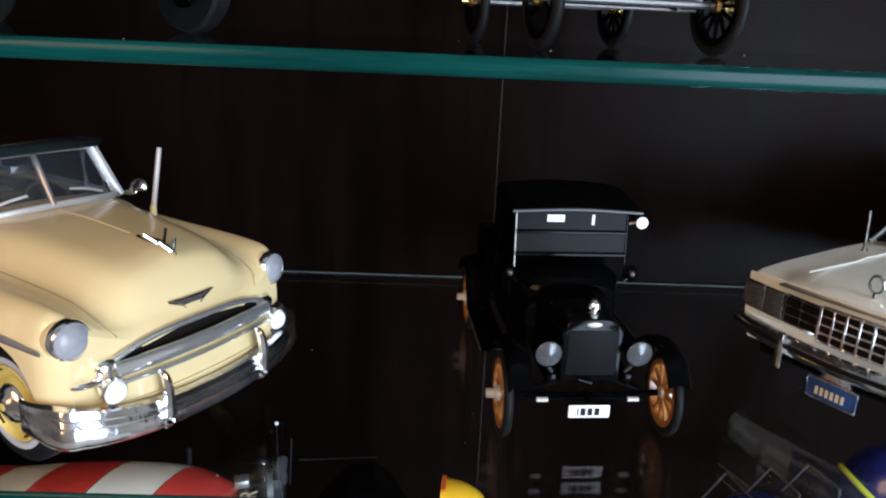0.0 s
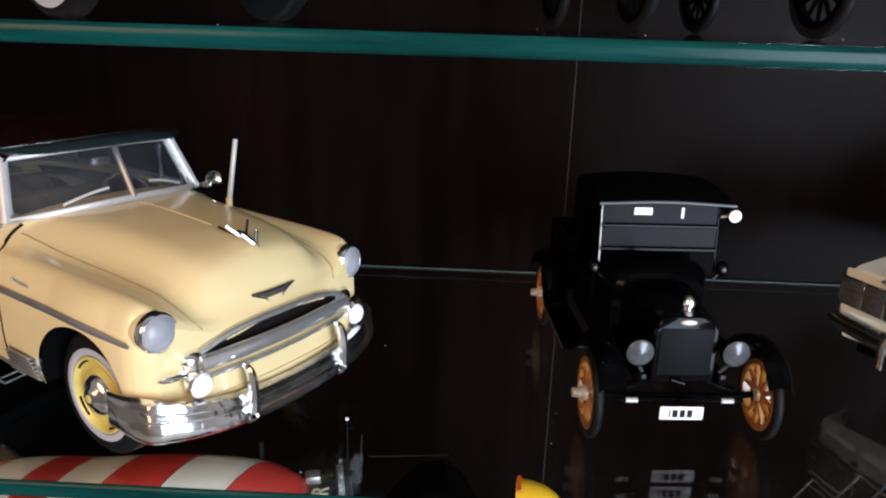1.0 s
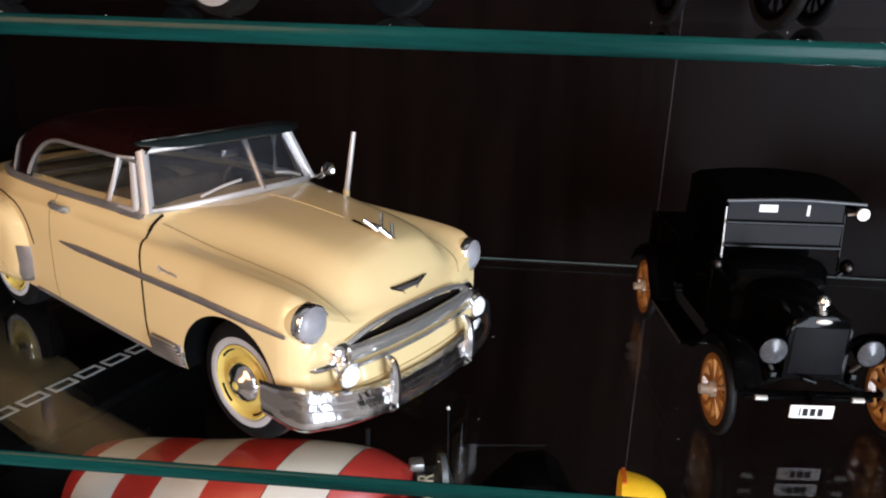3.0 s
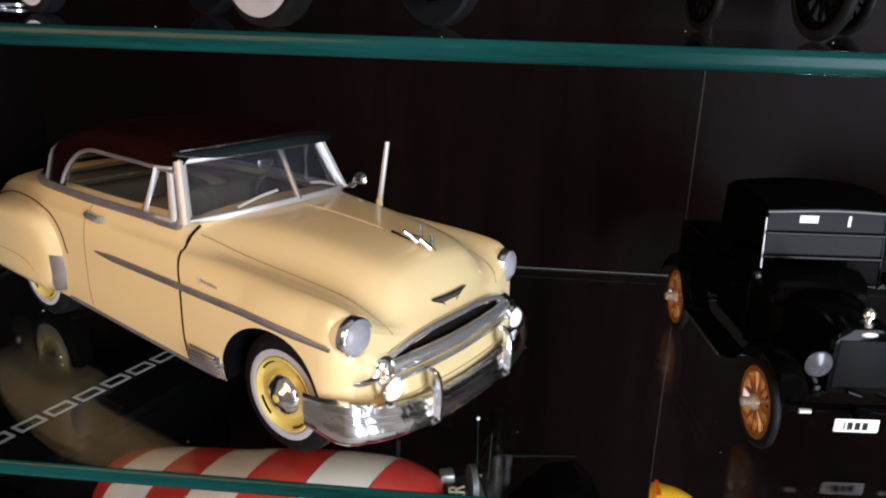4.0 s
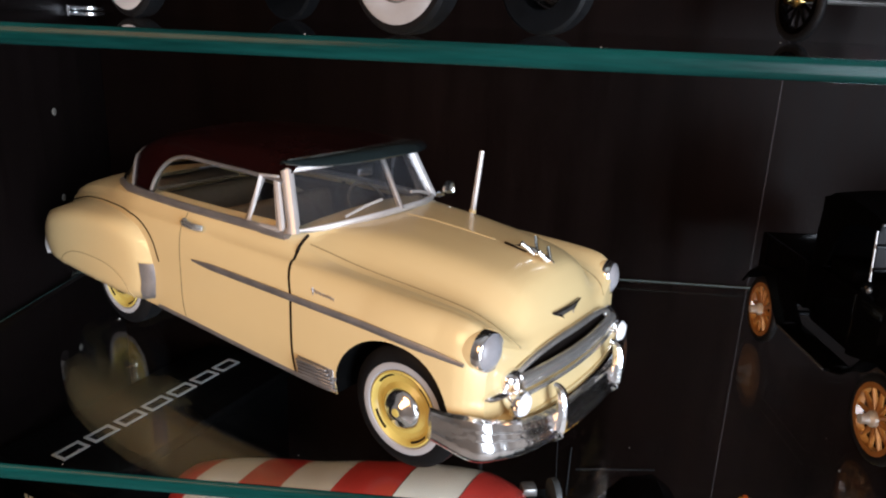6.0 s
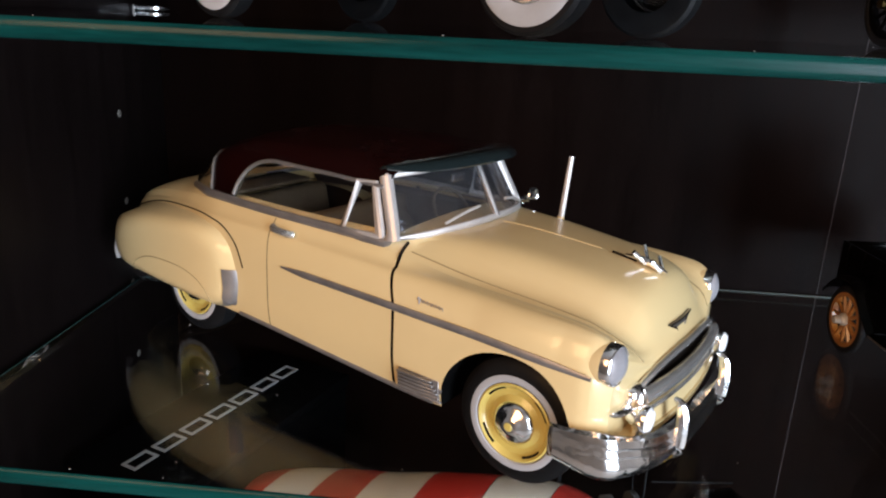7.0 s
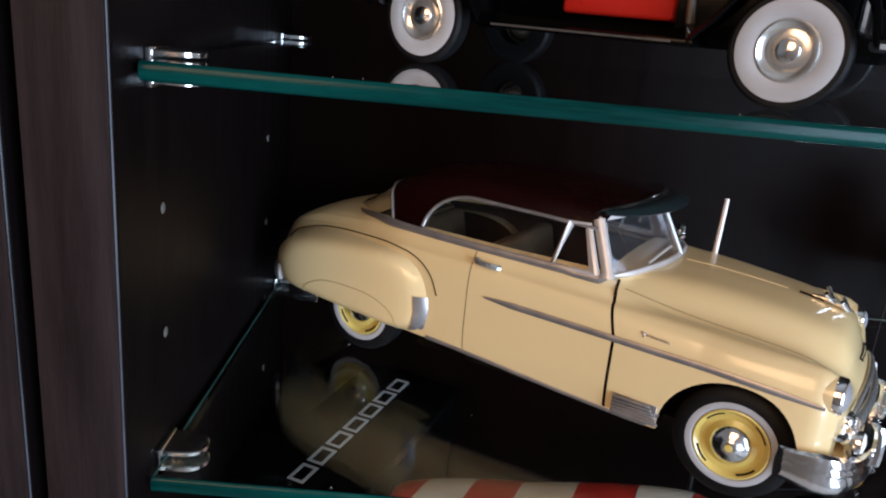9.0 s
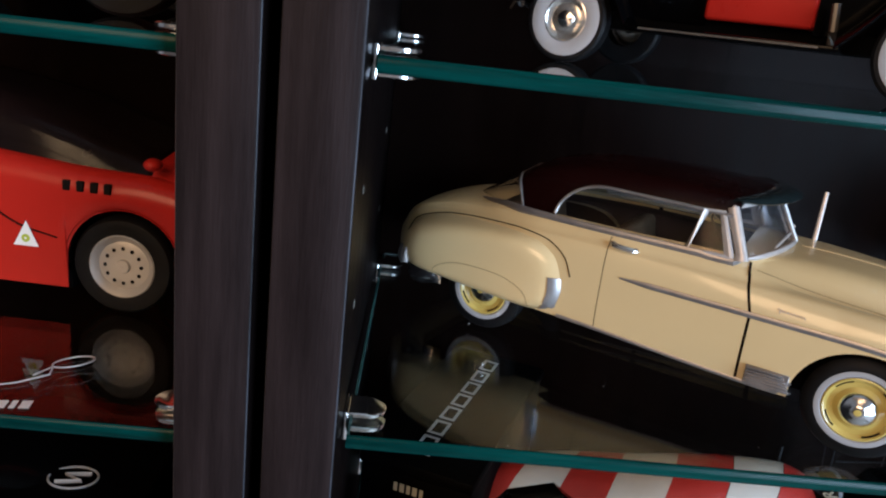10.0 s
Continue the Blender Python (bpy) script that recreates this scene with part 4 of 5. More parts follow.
def bars(name, parent, m, widths, height, material, label=""):
    """Writing that cannot be told apart, as a row of plain bars in the x-z plane facing -y."""
    bm = bmesh.new()
    x = -sum(w + 0.25 * height for w in widths) / 2
    for w in widths:
        box(x, x + w, -0.012 * height, 0.0, -height / 2, height / 2, bm=bm)
        x += w + 0.25 * height
    bm.transform(m)
    return part(name, bm, material, parent, label, False)


def vintage_pickup():
    car = empty("model_car", pose(0.2810, -0.1300, 0, 0, 0, -86.0), "black vintage pickup model with orange spoked wheels", "model car", scale=0.0294)
    for x in (0.0, -2.45):
        for s in (1, -1):
            spoked_wheel(car, x, s * 0.745, s, 0.385, 0.085, 12, SPOKE, ALLOY, "black tyre on an orange spoked wheel")
    # chassis, axles, springs
    for s in (1, -1):
        part("chassis_rail", box(-3.1, 0.12, s * 0.34 - 0.04, s * 0.34 + 0.04, 0.52, 0.62, 0.01), BLACK, car)
    for x in (0.0, -2.45):
        part("axle", tube([(x, -0.68, 0.385), (x, -0.4, 0.36), (x, 0.4, 0.36), (x, 0.68, 0.385)], 0.03), BLACK, car)
        part("leaf_spring", tube([(x, -0.5, 0.42), (x, 0, 0.58), (x, 0.5, 0.42)], 0.035, smooth=10), BLACK, car)
    part("steering_rod", tube([(0.10, -0.55, 0.38), (0.10, 0.55, 0.38)], 0.02), BLACK, car)
    for s in (1, -1):
        part("rod_end", tube([(0.125, s * 0.36, 0.385), (0.125, s * 0.46, 0.385)], 0.022), ALLOY, car, "bright steering rod end")
    # radiator
    prof = [(-0.27, 0.56), (-0.27, 1.02), (-0.22, 1.10), (-0.10, 1.135), (0.10, 1.135), (0.22, 1.10), (0.27, 1.02), (0.27, 0.56)]
    rad = part("radiator", grid([[(x, y * k, 0.56 + (z - 0.56) * k) for y, z in prof] for x, k in ((-0.03, 0.97), (-0.02, 1), (0.09, 1), (0.105, 0.96))], closed_u=True, caps=True), BLACK, car, "black upright radiator shell")
    part("core", box(0.10, 0.112, -0.225, 0.225, 0.61, 1.03, 0.01), RADCORE, rad, "dark grey radiator core")
    part("badge", ball((0.11, 0, 1.085), 0.012, 0.07, 0.025), ALLOY, rad, "small silver radiator badge")
    part("filler_cap", lathe([(1.13, 0.05), (1.17, 0.055), (1.18, 0.03), (1.20, 0.028), (1.22, 0.055), (1.26, 0.05), (1.29, 0.03), (1.30, 0.0005)], "z", 18), CHROME, rad, "bright metal filler cap").location = (0.04, 0, 0)
    # bonnet and scuttle
    sec = []
    for x, w, z0, z1 in ((0.03, 0.26, 0.60, 1.125), (-0.35, 0.29, 0.60, 1.15), (-0.72, 0.33, 0.60, 1.175), (-0.75, 0.42, 0.55, 1.22), (-0.95, 0.52, 0.52, 1.30), (-1.02, 0.54, 0.52, 1.31)):
        sec.append([(x, w * cy, z0 + (z1 - z0) * cz) for cy, cz in ((-1, 0), (-1, 0.5), (-1, 0.80), (-0.82, 0.93), (-0.45, 0.985), (0, 1), (0.45, 0.985), (0.82, 0.93), (1, 0.80), (1, 0.5), (1, 0))])
    part("bonnet", grid(sec), BLACK, car, "black bonnet and scuttle")
    for s in (1, -1):
        lou = bmesh.new()
        for k in range(6):
            box(-0.62 + k * 0.09, -0.58 + k * 0.09, s * 0.29 - 0.012 + s * 0.012, s * 0.29 + 0.012 + s * 0.012, 0.78, 0.96, bm=lou)
        part("bonnet_louvre", lou, BLACK, car)
    # cab
    cab = box(-1.80, -1.0, -0.56, 0.56, 0.55, 1.16, 0.05, 3)
    part("cab", cab, BLACK, car, "glossy black cab")
    part("seat", box(-1.72, -1.25, -0.48, 0.48, 1.05, 1.28, 0.05, 3), CANVAS, car)
    fr = bmesh.new()
    wx = -0.86
    for z in (1.42, 1.635, 1.86):
        join(fr, tube([(wx - (z - 1.42) * 0.12, -0.54, z), (wx - (z - 1.42) * 0.12, 0.54, z)], 0.022))
    part("windscreen_frame", fr, BLACK, car, "black windscreen frame")
    for s in (1, -1):
        part("windscreen_post", tube([(wx + 0.01, s * 0.545, 1.20), (wx - 0.06, s * 0.545, 1.88)], 0.009), SATIN if s < 0 else BLACK, car, "bright windscreen post" if s < 0 else "")
    part("windscreen", box(wx - 0.026, wx - 0.014, -0.53, 0.53, 1.435, 1.62), SMOKE, car, "grey lower windscreen pane", False)
    part("windscreen", box(wx - 0.050, wx - 0.038, -0.53, 0.53, 1.65, 1.845), SMOKE, car, "grey upper windscreen pane", False)
    part("sticker", box(wx - 0.036, wx - 0.032, -0.25, -0.08, 1.735, 1.805, 0.002, 1), PLATE, car, "pale sticker on the windscreen")
    part("sticker", box(wx - 0.036, wx - 0.032, 0.19, 0.215, 1.71, 1.81), PLATE, car, "narrow pale sticker", False)
    part("header_rail", tube([(-0.72, -0.62, 1.875), (-0.715, 0, 1.90), (-0.72, 0.62, 1.875)], 0.014, smooth=8), GREYPLASTIC, car, "dull grey rail over the windscreen")
    # folding top
    top = [[(x, 0.60 * u, z + 0.045 * (1 - u * u)) for u in np.linspace(-1, 1, 15)] for x, z in ((-0.72, 1.885), (-0.9, 1.93), (-1.3, 1.97), (-1.65, 1.95), (-1.80, 1.87), (-1.85, 1.5), (-1.84, 1.16))]
    part("soft_top", thick(grid(top), 0.03), CANVAS, car, "black canvas soft top")
    for s in (1, -1):
        sidec = [[(x, s * 0.595, z0 + (z1 - z0) * v) for v in np.linspace(0, 1, 4)] for x, z0, z1 in ((-0.80, 1.80, 1.89), (-1.1, 1.78, 1.94), (-1.4, 1.68, 1.96), (-1.6, 1.2, 1.95), (-1.84, 1.16, 1.87))]
        part("top_side_curtain", thick(grid(sidec), 0.02), CANVAS, car)
        # mudguards, running boards
        part("front_wing", wing([(0.47, 0.66), (0.30, 0.83), (0.0, 0.885), (-0.30, 0.80), (-0.58, 0.55), (-0.80, 0.46)], s * 0.57, s * 0.79), BLACK, car, "curved black front wing")
        part("rear_wing", wing([(-1.85, 0.46), (-2.05, 0.62), (-2.25, 0.82), (-2.45, 0.87), (-2.70, 0.81), (-2.92, 0.60)], s * 0.57, s * 0.84), BLACK, car, "curved black rear wing")
        part("running_board", box(-1.88, -0.78, min(s * 0.56, s * 0.83), max(s * 0.56, s * 0.83), 0.43, 0.46, 0.008), BLACK, car, "black running board")
        part("board_trim", box(-1.85, -0.80, min(s * 0.825, s * 0.84), max(s * 0.825, s * 0.84), 0.435, 0.452), STEEL, car, "thin dull running board edge", False)
        # lamps
        lm = lathe([(-0.12, 0.02), (-0.10, 0.07), (-0.02, 0.115), (0.05, 0.125), (0.06, 0.118)], "x", 24)
        lm.transform(Matrix.Translation((0.13, s * 0.40, 0.845)))
        lamp = part("headlamp", lm, BLACK, car, "round black headlamp")
        ln = lathe([(0.045, 0.118), (0.06, 0.10), (0.075, 0.0005)], "x", 24)
        ln.transform(Matrix.Translation((0.13, s * 0.40, 0.845)))
        part("lens", ln, LENS_DIM, lamp, "ribbed grey lamp lens")
        part("bracket", tube([(0.10, s * 0.40, 0.73), (0.06, s * 0.33, 0.62)], 0.016), STEEL, lamp)
        sl = ball((-0.80, s * 0.60, 1.26), 0.06, 0.06, 0.075)
        join(sl, tube([(-0.80, s * 0.52, 1.16), (-0.80, s * 0.58, 1.22)], 0.02))
        side_lamp = part("side_lamp", sl, BLACK, car, "small black side lamp")
        part("lens", ball((-0.755, s * 0.60, 1.26), 0.025, 0.030, 0.030, 10, 6), STEEL, side_lamp, "small dull lens")
    mir = lathe([(-0.03, 0.0005), (-0.02, 0.05), (0.015, 0.057), (0.02, 0.0005)], "x", 24)
    mir.transform(Matrix.Translation((-0.80, 0.65, 1.765)))
    part("mirror", mir, PLATE, car, "round white mirror on the windscreen post")
    part("mirror_arm", tube([(-0.86, 0.55, 1.74), (-0.82, 0.63, 1.765)], 0.012), ALLOY, car)
    # pickup bed
    bed = bmesh.new()
    for y0, y1 in ((-0.58, -0.54), (0.54, 0.58)):
        box(-3.15, -1.88, y0, y1, 0.68, 1.12, 0.01, bm=bed)
    box(-3.15, -3.11, -0.58, 0.58, 0.68, 1.12, 0.01, bm=bed)
    box(-1.92, -1.88, -0.58, 0.58, 0.68, 1.12, 0.01, bm=bed)
    box(-3.15, -1.88, -0.58, 0.58, 0.64, 0.68, bm=bed)
    part("cargo_bed", bed, BLACK, car, "black cargo bed")
    for k in range(4):
        part("bed_rib", box(-3.0 + k * 0.33, -2.96 + k * 0.33, -0.595, -0.578, 0.68, 1.12, 0.004), BLACK, car)
    # plate
    pl = part("number_plate", box(0.19, 0.205, -0.185, 0.185, 0.245, 0.365, 0.01), PLATE, car, "white number plate with dark marks")
    bars("marks", pl, Matrix.Translation((0.206, 0, 0.305)) @ pose(0, 0, 0, 0, 0, 90), (0.012, 0.045, 0.045, 0.045), 0.07, INK, "dark marks")
    part("plate_bracket", tube([(0.19, 0, 0.36), (0.05, 0, 0.42)], 0.02), BLACK, pl)
    part("starting_crank", tube([(0.05, 0.0, 0.56), (0.16, 0.0, 0.56), (0.16, -0.12, 0.60), (0.20, -0.13, 0.60)], 0.014), BLACK, car)
    return car


vintage_pickup()


# ---- pale mint seventies sedan ----
def plain_wheel(car, x, y, out, r, w, rim_r, rim_mat, hub_mat=CHROME, white=None, label="black tyre on a plain rim"):
    prof = [(-0.5 * w, rim_r), (-0.54 * w, rim_r + 0.25 * (r - rim_r)), (-0.5 * w, r * 0.93), (-0.36 * w, r * 0.99), (0, r), (0.36 * w, r * 0.99), (0.5 * w, r * 0.93), (0.54 * w, rim_r + 0.25 * (r - rim_r)), (0.5 * w, rim_r)]
    wheel = part("wheel", lathe(prof, "y", 44), RUBBER, car, label)
    wheel.location = (x, y, r)
    o = out
    if white:
        part("whitewall", lathe([(o * 0.50 * w, rim_r), (o * 0.56 * w, rim_r + 0.2 * (r - rim_r)), (o * 0.565 * w, rim_r + 0.55 * (r - rim_r)), (o * 0.535 * w, white)], "y", 44), WHITEWALL, wheel, "white tyre wall ring")
    part("rim", lathe([(o * 0.52 * w, rim_r * 1.01), (o * 0.55 * w, rim_r * 0.95), (o * 0.46 * w, rim_r * 0.88), (o * 0.36 * w, rim_r * 0.70), (o * 0.44 * w, rim_r * 0.5), (o * 0.40 * w, rim_r * 0.3)], "y", 40), rim_mat, wheel, "dished wheel rim")
    part("hub_cap", lathe([(o * 0.38 * w, rim_r * 0.42), (o * 0.58 * w, rim_r * 0.36), (o * 0.66 * w, rim_r * 0.2), (o * 0.68 * w, 0.0005)], "y", 28), hub_mat, wheel)
    return wheel


def sedan():
    car = empty("model_car", pose(0.3803, -0.1090, 0, 0, 0, -149.3), "pale mint green sedan model with chrome grille", "model car", scale=0.0413)
    rows = []
    for x, w, zt, zc in ((-3.9, 0.84, 0.80, 0.84), (-3.6, 0.90, 0.86, 0.90), (-2.6, 0.93, 0.88, 0.93), (-1.2, 0.94, 0.885, 0.945), (-0.4, 0.94, 0.88, 0.945), (0.3, 0.93, 0.865, 0.93), (0.66, 0.92, 0.85, 0.90), (0.74, 0.91, 0.835, 0.87)):
        half = [(w * 0.93, 0.33), (w * 0.985, 0.45), (w, 0.62), (w * 0.99, 0.72), (w * 0.97, zt - 0.03), (w * 0.94, zt), (w * 0.80, zt + 0.012), (w * 0.62, zt + 0.02), (w * 0.60, zc - 0.012), (w * 0.3, zc), (0, zc + 0.008)]
        rows.append([(x, -c, z) for c, z in half] + [(x, c, z) for c, z in reversed(half[:-1])])
    part("body", grid(rows, caps=True), MINT, car, "pale mint painted body")
    # front face
    part("front_panel", box(0.735, 0.765, -0.90, 0.90, 0.52, 0.835, 0.012), MINT, car)
    for s in (1, -1):
        for k, (y0, y1) in enumerate(((0.73, 0.89), (0.55, 0.71))):
            ya, yb = sorted((s * y0, s * y1))
            fr = part("headlamp", box(0.76, 0.785, ya - 0.012, yb + 0.012, 0.575, 0.785, 0.008), CHROME, car, "square headlamp in a chrome frame")
            part("lens", box(0.778, 0.793, ya, yb, 0.59, 0.77, 0.006), LENS_DIM, fr, "grey ribbed lens")
        ya, yb = sorted((s * 0.895, s * 0.925))
        part("side_lamp", box(0.60, 0.775, ya, yb, 0.60, 0.77, 0.006), LENS_DIM, car)
        # dark grille sections with chrome dividers
        ya, yb = sorted((s * 0.24, s * 0.53))
        gr = part("grille_section", box(0.762, 0.775, ya, yb, 0.575, 0.785), GROOVE, car, "black grille section", False)
        for z in (0.585, 0.645, 0.71, 0.775):
            part("bar", box(0.775, 0.787, ya, yb, z - 0.006, z + 0.006), CHROME, gr, "", False)
        for y in (0.25, 0.39, 0.52):
            part("bar", box(0.775, 0.789, s * y - 0.006, s * y + 0.006, 0.58, 0.785), CHROME, gr, "", False)
    gc = part("centre_grille", box(0.765, 0.79, -0.23, 0.23, 0.555, 0.80), GROOVE, car, "black centre grille with chrome grid", False)
    for z in (0.56, 0.62, 0.68, 0.74, 0.797):
        part("bar", box(0.785, 0.806, -0.235, 0.235, z - 0.008, z + 0.008, 0.002, 1), CHROME, gc)
    for k in range(6):
        y = -0.23 + k * 0.092
        part("bar", box(0.785, 0.808, y - 0.008, y + 0.008, 0.555, 0.80, 0.002, 1), CHROME, gc)
    part("hood_lip", box(0.70, 0.80, -0.60, 0.60, 0.825, 0.845, 0.008), SATIN, car, "satin strip along the hood edge")
    # bumper
    sec = [(0.0, 0.40), (0.05, 0.405), (0.07, 0.44), (0.07, 0.50), (0.05, 0.525), (0.0, 0.53)]
    rws = []
    for y in np.linspace(-0.96, 0.96, 29):
        b = 0.10 * (abs(y) / 0.96) ** 4 + (0.10 if abs(y) > 0.95 else 0)
        rws.append([(0.84 - b + px, y, pz) for px, pz in sec])
    bu = part("front_bumper", grid(rws, closed_u=True, caps=True), CHROME, car, "chrome front bumper with dark strip")
    part("rubber_strip", tube([(0.915 - 0.10 * (abs(y) / 0.96) ** 4, y, 0.47) for y in np.linspace(-0.93, 0.93, 25)], 0.016, 6), RUBBER, bu)
    for s in (1, -1):
        part("overrider", box(0.89, 0.935, s * 0.42 - 0.03, s * 0.42 + 0.03, 0.30, 0.56, 0.012), CHROME, bu, "chrome overrider")
    pl = part("number_plate", box(0.895, 0.91, -0.17, 0.17, 0.22, 0.36, 0.012), BLUEPLATE, car, "blue number plate with pale marks")
    rim = tube([(0.912, -0.17, 0.22), (0.912, 0.17, 0.22), (0.912, 0.17, 0.36), (0.912, -0.17, 0.36), (0.912, -0.17, 0.22)], 0.007, 6)
    part("plate_rim", rim, CHROME, pl)
    bars("marks", pl, Matrix.Translation((0.911, 0.0, 0.28)) @ pose(0, 0, 0, 0, 0, 90), (0.022, 0.022, 0.022, 0.022, 0.022, 0.022), 0.055, PALEINK, "pale marks")
    part("plate_hanger", box(0.84, 0.895, -0.1, 0.1, 0.30, 0.42, 0.005), CHROME, pl)
    # ornament and aerial
    orn = [[(Vector((0.62, 0.0, 1.0)) + Vector((0.010 * math.sin(b), (0.045 + 0.012 * math.cos(b)) * math.cos(a), (0.06 + 0.012 * math.cos(b)) * math.sin(a)))) for b in np.linspace(0, 2 * math.pi, 8, endpoint=False)] for a in np.linspace(0, 2 * math.pi, 20, endpoint=False)]
    ob = grid(orn, closed_u=True, closed_v=True)
    join(ob, tube([(0.62, 0, 0.90), (0.62, 0, 0.95)], 0.018))
    part("hood_ornament", ob, CHROME, car, "chrome ring hood ornament")
    part("aerial", tube([(-0.52, -0.72, 0.88), (-0.53, -0.74, 1.22)], 0.013), CHROME, car, "short bright aerial")
    part("aerial_base", lathe([(0.88, 0.035), (0.91, 0.02), (0.93, 0.0005)], "z", 12), CHROME, car).location = (-0.52, -0.72, 0)
    # raised hood centre crease lines
    for s in (1, -1):
        part("hood_crease", tube([(x, s * 0.50, 0.93 + 0.012 * (x < 0)) for x in np.linspace(-0.75, 0.6, 10)], 0.008, 6), MINT, car)
    # cabin
    cab = []
    for x, wb, zt in ((-0.78, 0.80, 0.95), (-1.30, 0.76, 1.34), (-1.9, 0.75, 1.40), (-2.5, 0.74, 1.37), (-3.05, 0.78, 0.95)):
        top = zt
        cab.append([(x, wb * c, 0.92 + (top - 0.92) * z) for c, z in ((-1, 0), (-0.92, 0.55), (-0.82, 0.93), (-0.6, 1.0), (0, 1.03), (0.6, 1.0), (0.82, 0.93), (0.92, 0.55), (1, 0))])
    part("glasshouse", grid(cab), SMOKE, car, "grey tinted glazing")
    rf = [[(x, 0.66 * c, z + 0.03 * (1 - c * c)) for c in np.linspace(-1, 1, 11)] for x, z in ((-1.22, 1.33), (-1.5, 1.385), (-2.1, 1.40), (-2.6, 1.36))]
    part("roof", thick(grid(rf), 0.02), MINT, car)
    for s in (1, -1):
        part("windscreen_pillar", tube([(-0.74, s * 0.79, 0.93), (-1.26, s * 0.655, 1.35)], 0.028, flat=0.8), CHROME, car, "chrome windscreen pillar")
        part("rear_pillar", tube([(-2.58, s * 0.64, 1.37), (-3.05, s * 0.77, 0.94)], 0.06, flat=0.7), MINT, car)
    for x in (0.0, -3.0):
        for s in (1, -1):
            plain_wheel(car, x, s * 0.79, s, 0.33, 0.19, 0.20, ALLOY)
    part("chassis", box(-3.7, 0.7, -0.75, 0.75, 0.24, 0.36, 0.02), UNDER, car)
    # the nose sweeps back towards the corners
    for ob in car.children:
        for o in (ob, *ob.children):
            if ob.name.startswith("wheel"):
                continue
            for v in o.data.vertices:
                if v.co.x > 0.3:
                    v.co.x -= 0.12 * min(1, (v.co.x - 0.3) / 0.35) * (abs(v.co.y) / 0.93) ** 1.6
    return car


sedan()


# ---- cars on the upper shelf ----
def roadster():
    car = empty("model_car", pose(0.1567, -0.1177, LEVEL, 0, 0, -32.9), "black and red thirties roadster model with white-wall tyres", "model car", scale=0.0399)
    for x in (0.0, -2.51):
        for s in (1, -1):
            plain_wheel(car, x, s * 0.72, s, 0.335, 0.15, 0.175, GRILLE, CHROME, 0.285, "wide white-wall tyre on a chrome wheel")
            part("wing", wing([(x + 0.44, 0.42), (x + 0.36, 0.66), (x + 0.1, 0.80), (x - 0.2, 0.74), (x - 0.42, 0.50), (x - 0.56, 0.36)] if x == 0 else [(x + 0.50, 0.36), (x + 0.38, 0.56), (x + 0.16, 0.74), (x - 0.12, 0.77), (x - 0.36, 0.62), (x - 0.48, 0.40)], s * 0.56, s * 0.85, 0.04), BLACK, car, "rounded glossy black wing")
    for s in (1, -1):
        a, b = sorted((s * 0.50, s * 0.84))
        part("running_board", box(-2.02, -0.52, a, b, 0.30, 0.345, 0.012), BLACK, car, "black running board")
        a, b = sorted((s * 0.825, s * 0.848))
        part("board_trim", box(-1.9, -0.65, a, b, 0.318, 0.332), STEEL, car, "dull metal running board edge")
        part("door", box(-1.50, -0.74, min(s * 0.50, s * 0.60), max(s * 0.50, s * 0.60), 0.44, 0.98, 0.03, 3), RED, car, "red painted door")
    rows = []
    for x, w, z0, z1 in ((-2.95, 0.30, 0.55, 0.72), (-2.6, 0.48, 0.45, 0.92), (-1.9, 0.55, 0.40, 1.0), (-1.5, 0.56, 0.40, 1.0)):
        rows.append([(x, w * c, z0 + (z1 - z0) * z) for c, z in ((-0.9, 0), (-1, 0.4), (-0.95, 0.8), (-0.7, 1), (0, 1.04), (0.7, 1), (0.95, 0.8), (1, 0.4), (0.9, 0))])
    part("tail", grid(rows, caps=True), BLACK, car, "black rounded tail")
    rows = []
    for x, w, z0, z1 in ((-0.74, 0.52, 0.40, 1.0), (-0.5, 0.44, 0.42, 0.99), (0.2, 0.30, 0.45, 0.95), (0.25, 0.28, 0.45, 0.93)):
        rows.append([(x, w * c, z0 + (z1 - z0) * z) for c, z in ((-1, 0), (-1, 0.5), (-0.95, 0.85), (-0.6, 1), (0, 1.04), (0.6, 1), (0.95, 0.85), (1, 0.5), (1, 0))])
    part("hood", grid(rows, caps=True), BLACK, car, "long black hood")
    part("radiator_grille", box(0.25, 0.31, -0.22, 0.22, 0.45, 0.95, 0.03), CHROME, car, "chrome radiator grille")
    part("seat", box(-1.5, -1.05, -0.48, 0.48, 0.6, 0.85, 0.05, 3), TRIM_TAN, car)
    part("windscreen_frame", tube([(-0.78, -0.52, 1.0), (-0.86, -0.5, 1.32), (-0.86, 0.5, 1.32), (-0.78, 0.52, 1.0)], 0.018), CHROME, car)
    part("soft_top", thick(grid([[(x, 0.52 * u, z + 0.05 * (1 - u * u)) for u in np.linspace(-1, 1, 9)] for x, z in ((-0.84, 1.34), (-1.2, 1.40), (-1.7, 1.36), (-1.95, 1.0))]), 0.02), CANVAS, car, "black canvas top")
    part("chassis", box(-2.8, 0.45, -0.48, 0.48, 0.30, 0.44, 0.02), UNDER, car)
    for s in (1, -1):
        part("headlamp", ball((0.22, s * 0.45, 0.78), 0.11, 0.11, 0.11), CHROME, car, "chrome headlamp")
        st = tube([(-0.60, s * 0.62, 0.36), (-0.60, s * 0.68, 0.44), (-0.62, s * 0.66, 0.62)], 0.03)
        part("step_bracket", st, STEEL, car, "dull metal bracket behind the wing")
